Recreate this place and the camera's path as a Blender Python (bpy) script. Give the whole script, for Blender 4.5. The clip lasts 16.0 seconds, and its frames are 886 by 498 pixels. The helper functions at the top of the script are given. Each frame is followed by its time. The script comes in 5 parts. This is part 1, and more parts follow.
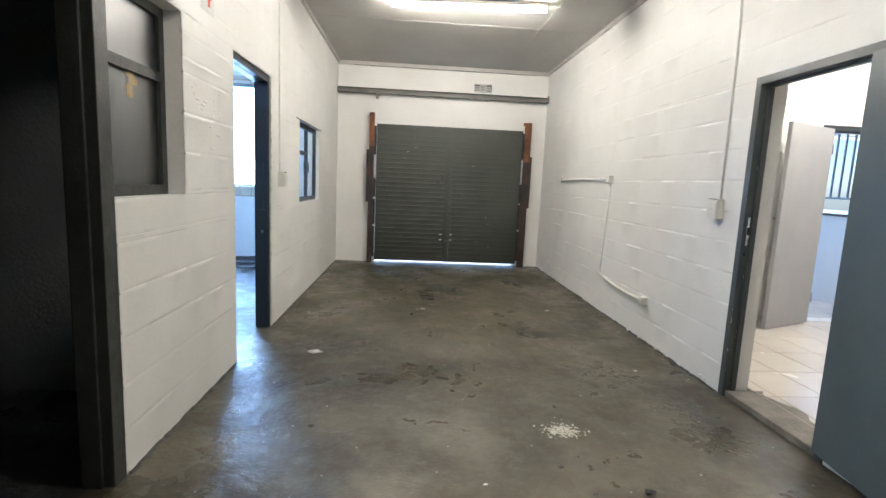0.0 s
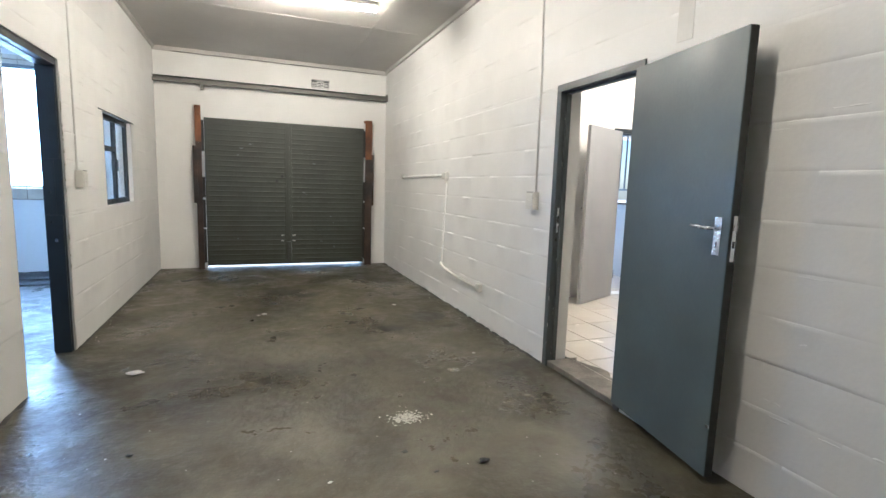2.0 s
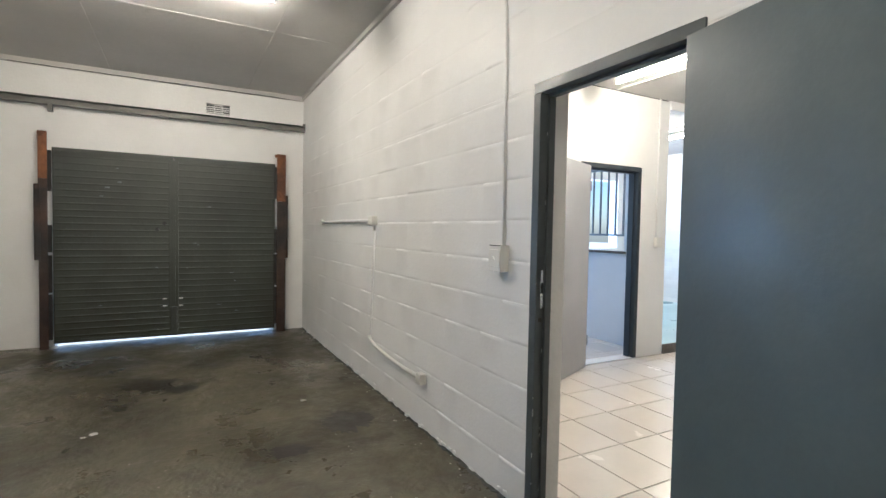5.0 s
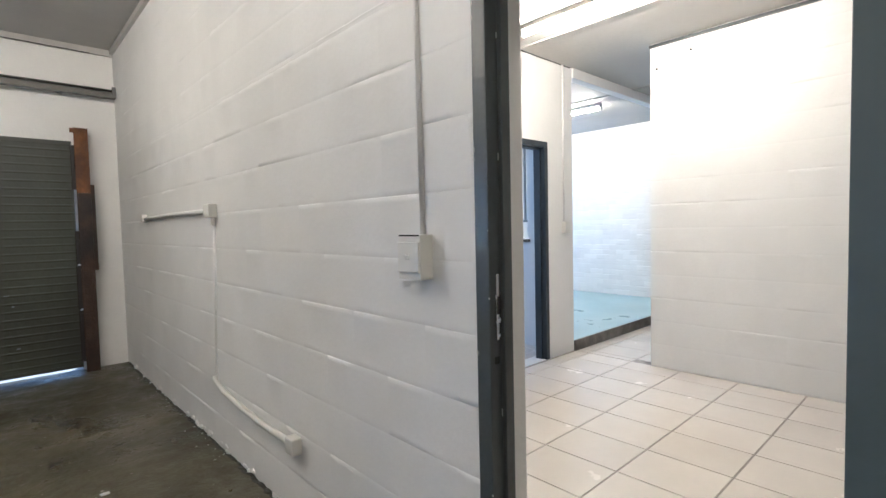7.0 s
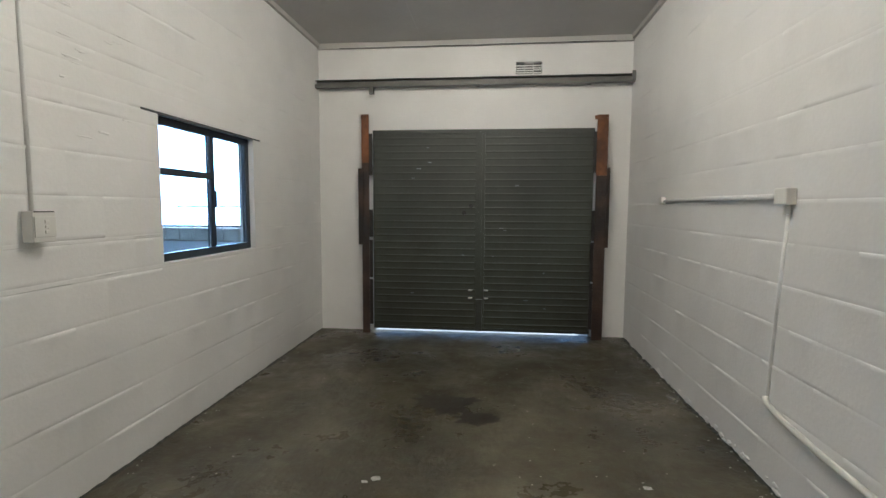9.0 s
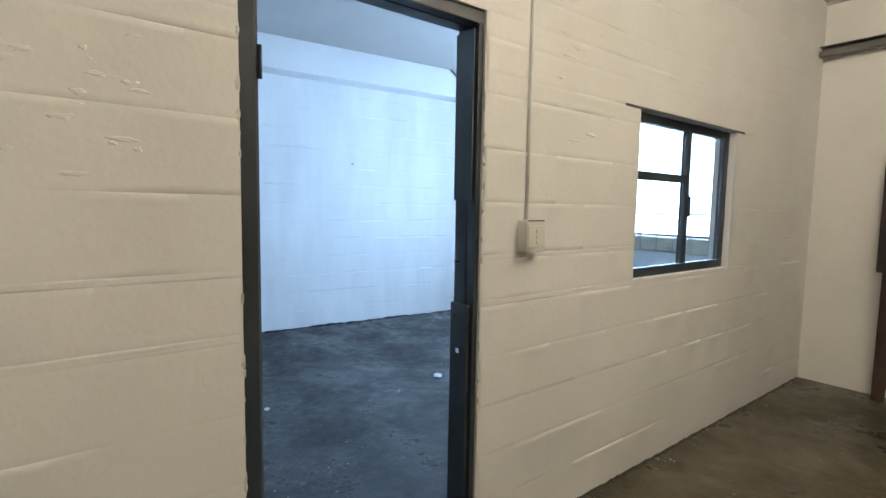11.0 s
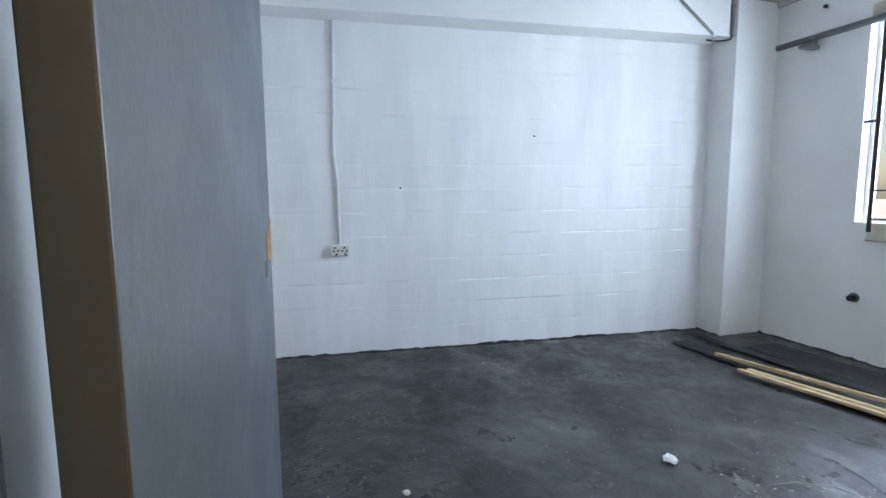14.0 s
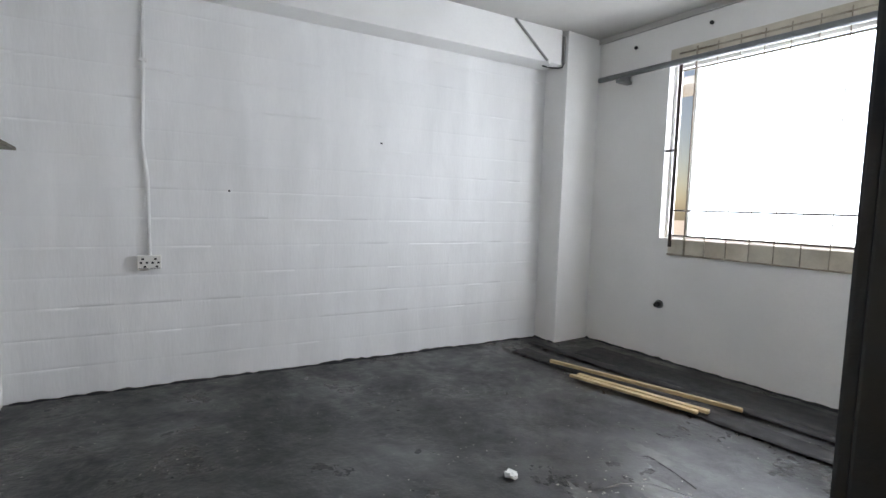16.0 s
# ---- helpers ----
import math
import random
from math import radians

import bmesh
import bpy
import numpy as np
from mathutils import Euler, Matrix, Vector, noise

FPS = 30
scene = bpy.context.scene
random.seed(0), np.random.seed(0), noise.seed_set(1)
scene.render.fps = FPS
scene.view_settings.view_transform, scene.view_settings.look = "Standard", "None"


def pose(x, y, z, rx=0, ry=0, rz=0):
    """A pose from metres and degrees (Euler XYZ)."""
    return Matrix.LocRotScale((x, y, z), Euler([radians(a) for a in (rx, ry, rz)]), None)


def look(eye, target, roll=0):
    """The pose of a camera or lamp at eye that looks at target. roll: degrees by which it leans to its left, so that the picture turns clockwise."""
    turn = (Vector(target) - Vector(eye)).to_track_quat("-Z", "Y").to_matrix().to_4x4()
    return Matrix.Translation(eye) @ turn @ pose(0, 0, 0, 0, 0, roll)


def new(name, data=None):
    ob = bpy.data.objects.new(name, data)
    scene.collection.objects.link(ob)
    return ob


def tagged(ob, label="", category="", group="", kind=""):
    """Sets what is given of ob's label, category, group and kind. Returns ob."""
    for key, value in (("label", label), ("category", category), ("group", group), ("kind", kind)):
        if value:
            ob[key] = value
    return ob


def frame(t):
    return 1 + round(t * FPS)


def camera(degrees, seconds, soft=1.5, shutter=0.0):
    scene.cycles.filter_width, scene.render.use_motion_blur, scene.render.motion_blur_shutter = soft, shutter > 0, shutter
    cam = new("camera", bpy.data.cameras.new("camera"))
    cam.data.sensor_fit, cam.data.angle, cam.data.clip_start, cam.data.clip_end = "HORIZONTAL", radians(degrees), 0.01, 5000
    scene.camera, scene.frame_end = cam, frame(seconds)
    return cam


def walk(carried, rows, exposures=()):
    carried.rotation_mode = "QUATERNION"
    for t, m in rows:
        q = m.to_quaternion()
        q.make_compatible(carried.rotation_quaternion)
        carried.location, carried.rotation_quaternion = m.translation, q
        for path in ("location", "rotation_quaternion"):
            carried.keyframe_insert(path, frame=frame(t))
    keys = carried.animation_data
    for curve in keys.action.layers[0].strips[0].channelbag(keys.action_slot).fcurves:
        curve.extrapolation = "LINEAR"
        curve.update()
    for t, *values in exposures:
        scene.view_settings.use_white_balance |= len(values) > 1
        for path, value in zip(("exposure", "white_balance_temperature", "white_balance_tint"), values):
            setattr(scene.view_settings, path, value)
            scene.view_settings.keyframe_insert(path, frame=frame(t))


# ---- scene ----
cam = camera(84.4, 16.0)

PATH = [
    (0, (1.200, -0.189, 1.335), (1.338, 1.788, 1.066), 2.6),
    (0.5, (1.218, -0.221, 1.323), (1.564, 1.731, 1.054), 2.4),
    (1, (1.229, -0.236, 1.315), (1.709, 1.687, 1.053), 2.5),
    (1.5, (1.245, -0.259, 1.321), (1.850, 1.629, 1.062), 2.2),
    (2, (1.282, -0.241, 1.329), (2.002, 1.608, 1.075), 1.8),
    (2.5, (1.321, -0.195, 1.358), (2.147, 1.612, 1.121), 1.8),
    (3, (1.395, -0.077, 1.383), (2.296, 1.697, 1.182), 2.0),
    (3.5, (1.489, 0.125, 1.401), (2.435, 1.880, 1.244), 2.0),
    (4, (1.600, 0.364, 1.397), (2.555, 2.118, 1.295), 1.8),
    (6.3, (2.186, 1.725, 1.349), (3.155, 3.473, 1.275), -0.9),
    (6.5, (2.226, 1.785, 1.346), (3.327, 3.452, 1.262), -0.8),
    (7, (2.360, 1.930, 1.334), (3.715, 3.398, 1.238), -1.3),
    (7.5, (2.430, 2.050, 1.334), (3.810, 3.494, 1.242), -0.6),
    (8, (2.185, 2.252, 1.346), (3.296, 3.910, 1.220), -0.5),
    (8.2, (2.226, 2.333, 1.356), (3.075, 4.138, 1.218), -1.5),
    (8.5, (2.173, 2.516, 1.369), (2.613, 4.461, 1.218), -1.1),
    (9, (1.948, 2.494, 1.393), (1.739, 4.476, 1.221), 0.3),
    (9.5, (1.856, 2.607, 1.420), (1.124, 4.460, 1.248), 0.8),
    (10, (1.711, 2.730, 1.419), (0.575, 4.368, 1.255), 0.1),
    (12.5, (0.890, 3.138, 1.408), (-0.932, 3.930, 1.180), 2.4),
    (13, (0.685, 3.304, 1.418), (-1.182, 3.978, 1.182), 1.1),
    (13.5, (0.466, 3.426, 1.412), (-1.430, 4.012, 1.158), 0.0),
    (14, (0.185, 3.453, 1.383), (-1.717, 4.029, 1.160), -0.4),
    (14.5, (0.105, 3.495, 1.381), (-1.788, 4.112, 1.174), -0.2),
    (15, (0.060, 3.568, 1.370), (-1.790, 4.299, 1.163), 0.8),
    (15.2, (0.040, 3.600, 1.368), (-1.784, 4.396, 1.164), 1.0),
    (15.5, (0.026, 3.600, 1.363), (-1.745, 4.510, 1.174), 1.1),
    (16, (0.006, 3.620, 1.358), (-1.650, 4.730, 1.189), 1.6),
]
# white balance drifts from the tube's light to daylight on the way
EXPOSURES = [(0.0, 0.52, 4850, 7), (2.0, 0.48, 4900, 7), (3.0, 0.34, 4900, 7), (4.0, 0.34, 4950, 6), (6.5, -0.13, 4850, 9), (7.0, 0.06, 4850, 9), (7.5, -0.02, 4850, 9), (8.0, -0.40, 4900, 7), (8.5, -0.24, 4900, 7), (9.0, -0.22, 4850, 6),
             (10.0, -0.02, 5400, 6), (12.5, -0.16, 5600, 6), (13.4, -0.14, 6100, 6), (14.0, -0.12, 7000, 13), (15.0, -0.70, 8500, 17), (15.5, -0.64, 8500, 17), (16.0, -0.40, 8500, 18)]
walk(cam, [(t, look(eye, target, roll)) for t, eye, target, roll in PATH], EXPOSURES)

# ---------- world and light ----------
world = bpy.data.worlds.new("world")
scene.world = world
world.use_nodes = True
wn = world.node_tree
sky = wn.nodes.new("ShaderNodeTexSky")
sky.sky_type, sky.sun_disc = "NISHITA", False
sky.sun_elevation, sky.sun_rotation = radians(80.5), radians(34)
wn.links.new(sky.outputs[0], wn.nodes["Background"].inputs[0])
wn.nodes["Background"].inputs[1].default_value = 0.15

sun = new("sun", bpy.data.lights.new("sun", "SUN"))
sun.data.energy, sun.data.angle, sun.data.color = 5.0, radians(0.5), (1, 0.95, 0.87)
sun.matrix_world = look((1.5, 2.2, 16), (0, 0, 0))

DAY = (0.72, 0.93, 1.25)
TUBE = (1.0, 0.76, 0.50)


def window_light(name, x0, x1, z0, z1, y, power):
    ob = new(name, bpy.data.lights.new(name, "AREA"))
    ob.data.shape, ob.data.size, ob.data.size_y = "RECTANGLE", x1 - x0, z1 - z0
    ob.data.energy, ob.data.color = power, DAY
    ob.matrix_world = look(((x0 + x1) / 2, y, (z0 + z1) / 2), ((x0 + x1) / 2, y - 1, (z0 + z1) / 2))
    return ob


# ---------- plan ----------
XR, YE, YS = 3.34, 7.83, -3.2          # bay: x 0..XR, y YS..YE
CEIL, CEIL2, CEIL3 = 3.15, 2.86, 3.12
XF = -3.735                            # far wall of the daylit room, at the column; it runs askew
SKEW = pose(XF, 7.345, 0, 0, 0, -4.9)  # along the far wall: local x into the room, local y towards the front
YN = 2.98                              # its south wall
X2, Y2 = 6.65, 4.65                    # tiled room: east wall, north wall
XB = 9.85                              # brick wall of the blue-floored room
F2, F5 = 0.04, 0.14                    # raised floors
LD = (3.245, 4.128, 0.0, 2.14)         # doorway in the left wall (y0, y1, z0, z1)
RD = (2.00, 2.85, 0.0, 2.07)           # doorway in the right wall
W1 = (5.185, 6.315, 1.05, 1.925)       # inner window in the left wall
W2 = (1.885, 2.52, 1.21, 2.14)         # dark side window beside the dark doorway
DD = (0.93, 1.80, 0.0, 2.14)           # dark doorway
SD = (0.62, 2.97, 0.0, 2.20)           # steel double door in the end wall (x0, x1, z0, z1)
W3 = (-2.66, -0.70, 1.135, 2.70)        # barred window of the daylit room
FD = (5.36, 6.22, F2, 2.09)            # inner doorway in the tiled room's north wall
W6 = (5.12, 6.25, 1.17, 2.20)          # barred hatch between the back rooms (y0, y1, z0, z1)

window_light("window_light", W3[0] - 0.35, W3[1] + 0.1, W3[2], W3[3], YE + 0.30, 162)
window_light("window_light", 3.9, 5.9, 1.1, 2.4, YE + 0.25, 25)
window_light("window_light", 7.2, 9.4, 1.1, 2.4, YE + 0.25, 30)

# ---------- materials ----------


def material(name, base, rough=0.6, metal=0.0, spread=0.12, scale=3.0, fine=60.0, bump=0.05, bump_scale=None,
             tint=None, tint_amount=0.5, spots=None, spot_cut=0.62, spot_scale=6.0, rough_spread=0.1, island=0.0, stretch=(1, 1, 1)):
    """Paint, stone or metal: broad and fine variation in world metres, stains of a second colour, spots, and a relief."""
    m = bpy.data.materials.new(name)
    m.use_nodes = True
    nt = m.node_tree
    n, ln = nt.nodes, nt.links
    p = n["Principled BSDF"]
    geo = n.new("ShaderNodeNewGeometry")
    mp = n.new("ShaderNodeMapping")
    mp.inputs["Scale"].default_value = stretch
    ln.new(geo.outputs["Position"], mp.inputs["Vector"])

    def tex(sc, detail=5.0, r=0.55):
        t = n.new("ShaderNodeTexNoise")
        t.inputs["Scale"].default_value, t.inputs["Detail"].default_value, t.inputs["Roughness"].default_value = sc, detail, r
        ln.new(mp.outputs[0], t.inputs["Vector"])
        return t.outputs["Fac"]

    def ramp(src, a, b):
        r = n.new("ShaderNodeMapRange")
        r.interpolation_type = "SMOOTHSTEP"
        r.inputs[1].default_value, r.inputs[2].default_value = a, b
        ln.new(src, r.inputs[0])
        return r.outputs[0]

    def mix(fac, a, b, mode="MIX"):
        x = n.new("ShaderNodeMix")
        x.data_type, x.blend_type = "RGBA", mode
        if isinstance(fac, float):
            x.inputs[0].default_value = fac
        else:
            ln.new(fac, x.inputs[0])
        for k, v in ((6, a), (7, b)):
            if isinstance(v, tuple):
                x.inputs[k].default_value = (*v, 1)
            else:
                ln.new(v, x.inputs[k])
        return x.outputs[2]

    dark = tuple(max(0.0, c * (1 - spread)) for c in base)
    light = tuple(min(1.0, c * (1 + spread * 0.6)) for c in base)
    broad = tex(scale)
    col = mix(ramp(broad, 0.3, 0.7), dark, light)
    col = mix(ramp(tex(fine, 3.0), 0.35, 0.75), col, mix(0.35, col, dark))
    if tint:
        amount = n.new("ShaderNodeMath")
        amount.operation = "MULTIPLY"
        amount.inputs[1].default_value = tint_amount
        ln.new(ramp(tex(scale * 0.45, 6.0, 0.62), 0.45, 0.68), amount.inputs[0])
        col = mix(amount.outputs[0], col, tint)
    if spots:
        col = mix(ramp(tex(spot_scale, 4.0, 0.7), spot_cut, spot_cut + 0.05), col, spots)
    if island:
        info = n.new("ShaderNodeObjectInfo")
        r = n.new("ShaderNodeMapRange")
        r.inputs[3].default_value, r.inputs[4].default_value = 1 - island, 1 + island * 0.4
        ln.new(info.outputs["Random"], r.inputs[0])
        vec = n.new("ShaderNodeCombineColor")
        for k in range(3):
            ln.new(r.outputs[0], vec.inputs[k])
        col = mix(1.0, col, vec.outputs[0], "MULTIPLY")
    ln.new(col, p.inputs["Base Color"])
    rr = n.new("ShaderNodeMapRange")
    rr.inputs[3].default_value, rr.inputs[4].default_value = max(0.02, rough - rough_spread), min(1.0, rough + rough_spread)
    rr.inputs[1].default_value, rr.inputs[2].default_value = 0.3, 0.7
    ln.new(tex(scale * 1.7, 5.0), rr.inputs[0])
    ln.new(rr.outputs[0], p.inputs["Roughness"])
    p.inputs["Metallic"].default_value = metal
    if bump:
        b = n.new("ShaderNodeBump")
        b.inputs["Strength"].default_value, b.inputs["Distance"].default_value = 0.6, bump * 0.1
        add = n.new("ShaderNodeMath")
        add.operation = "ADD"
        ln.new(tex(bump_scale or fine, 4.0), add.inputs[0])
        ln.new(tex((bump_scale or fine) * 0.12, 3.0), add.inputs[1])
        ln.new(add.outputs[0], b.inputs["Height"])
        ln.new(b.outputs[0], p.inputs["Normal"])
    return m


def concrete(name, base, stain, worn, rough):
    """Old floor concrete: blotches of oil and damp, paler worn patches, mottling, pits, and a patchy trowelled gloss."""
    m = bpy.data.materials.new(name)
    m.use_nodes = True
    nt = m.node_tree
    n, ln = nt.nodes, nt.links
    p = n["Principled BSDF"]
    geo = n.new("ShaderNodeNewGeometry")

    def tex(sc, detail, r, warp=0.0, shift=0.0):
        mp = n.new("ShaderNodeMapping")
        mp.inputs["Location"].default_value = (shift, shift * 1.7, 0)
        ln.new(geo.outputs["Position"], mp.inputs["Vector"])
        t = n.new("ShaderNodeTexNoise")
        t.inputs["Scale"].default_value, t.inputs["Detail"].default_value, t.inputs["Roughness"].default_value = sc, detail, r
        t.inputs["Distortion"].default_value = warp
        ln.new(mp.outputs[0], t.inputs["Vector"])
        return t.outputs["Fac"]

    def step(src, a, b, lo=0.0, hi=1.0):
        r = n.new("ShaderNodeMapRange")
        r.interpolation_type = "SMOOTHSTEP"
        for k, v in enumerate((a, b, lo, hi)):
            r.inputs[k + 1].default_value = v
        ln.new(src, r.inputs[0])
        return r.outputs[0]

    def mix(fac, a, b):
        x = n.new("ShaderNodeMix")
        x.data_type = "RGBA"
        ln.new(fac, x.inputs[0])
        for k, v in ((6, a), (7, b)):
            if isinstance(v, tuple):
                x.inputs[k].default_value = (*v, 1)
            else:
                ln.new(v, x.inputs[k])
        return x.outputs[2]

    col = mix(step(tex(1.3, 7, 0.62, 0.5), 0.42, 0.64), base, worn)
    col = mix(step(tex(0.9, 6, 0.55, 0.3, 3.1), 0.42, 0.68, 0.0, 0.80), col, stain)
    col = mix(step(tex(3.2, 5, 0.55, 0.1, 7.7), 0.40, 0.74, 0.0, 0.60), col, stain)
    col = mix(step(tex(6.5, 6, 0.62, 0.1, 4.4), 0.54, 0.70, 0.0, 0.45), col, worn)
    col = mix(step(tex(16.0, 5, 0.66, 0.3, 1.3), 0.50, 0.78, 0.0, 0.45), col, worn)
    col = mix(step(tex(70.0, 3, 0.6, 0.0, 2.3), 0.66, 0.72, 0.0, 0.5), col, tuple(min(1.0, c * 2.2) for c in worn))
    ln.new(col, p.inputs["Base Color"])
    gloss = n.new("ShaderNodeMath")
    gloss.operation = "ADD"
    ln.new(step(tex(1.6, 7, 0.62, 0.4, 5.0), 0.34, 0.64, rough - 0.17, rough + 0.20), gloss.inputs[0])
    ln.new(step(tex(11.0, 5, 0.6, 0.1, 9.0), 0.30, 0.75, -0.05, 0.12), gloss.inputs[1])
    ln.new(gloss.outputs[0], p.inputs["Roughness"])
    b = n.new("ShaderNodeBump")
    b.inputs["Strength"].default_value, b.inputs["Distance"].default_value = 0.7, 0.0065
    add = n.new("ShaderNodeMath")
    add.operation = "ADD"
    ln.new(step(tex(7.0, 6, 0.58, 0.1), 0.25, 0.75), add.inputs[0])
    ln.new(step(tex(45.0, 4, 0.6), 0.2, 0.8, 0.0, 0.22), add.inputs[1])
    ln.new(add.outputs[0], b.inputs["Height"])
    ln.new(b.outputs[0], p.inputs["Normal"])
    return m


def glass(name, colour=(0.9, 0.95, 0.95), rough=0.02):
    m = bpy.data.materials.new(name)
    m.use_nodes = True
    p = m.node_tree.nodes["Principled BSDF"]
    p.inputs["Base Color"].default_value = (*colour, 1)
    p.inputs["Transmission Weight"].default_value, p.inputs["Roughness"].default_value, p.inputs["IOR"].default_value = 1.0, rough, 1.45
    return m


def glow(name, colour, strength):
    m = bpy.data.materials.new(name)
    m.use_nodes = True
    p = m.node_tree.nodes["Principled BSDF"]
    p.inputs["Base Color"].default_value = (0.9, 0.9, 0.9, 1)
    p.inputs["Emission Color"].default_value, p.inputs["Emission Strength"].default_value = (*colour, 1), strength
    return m


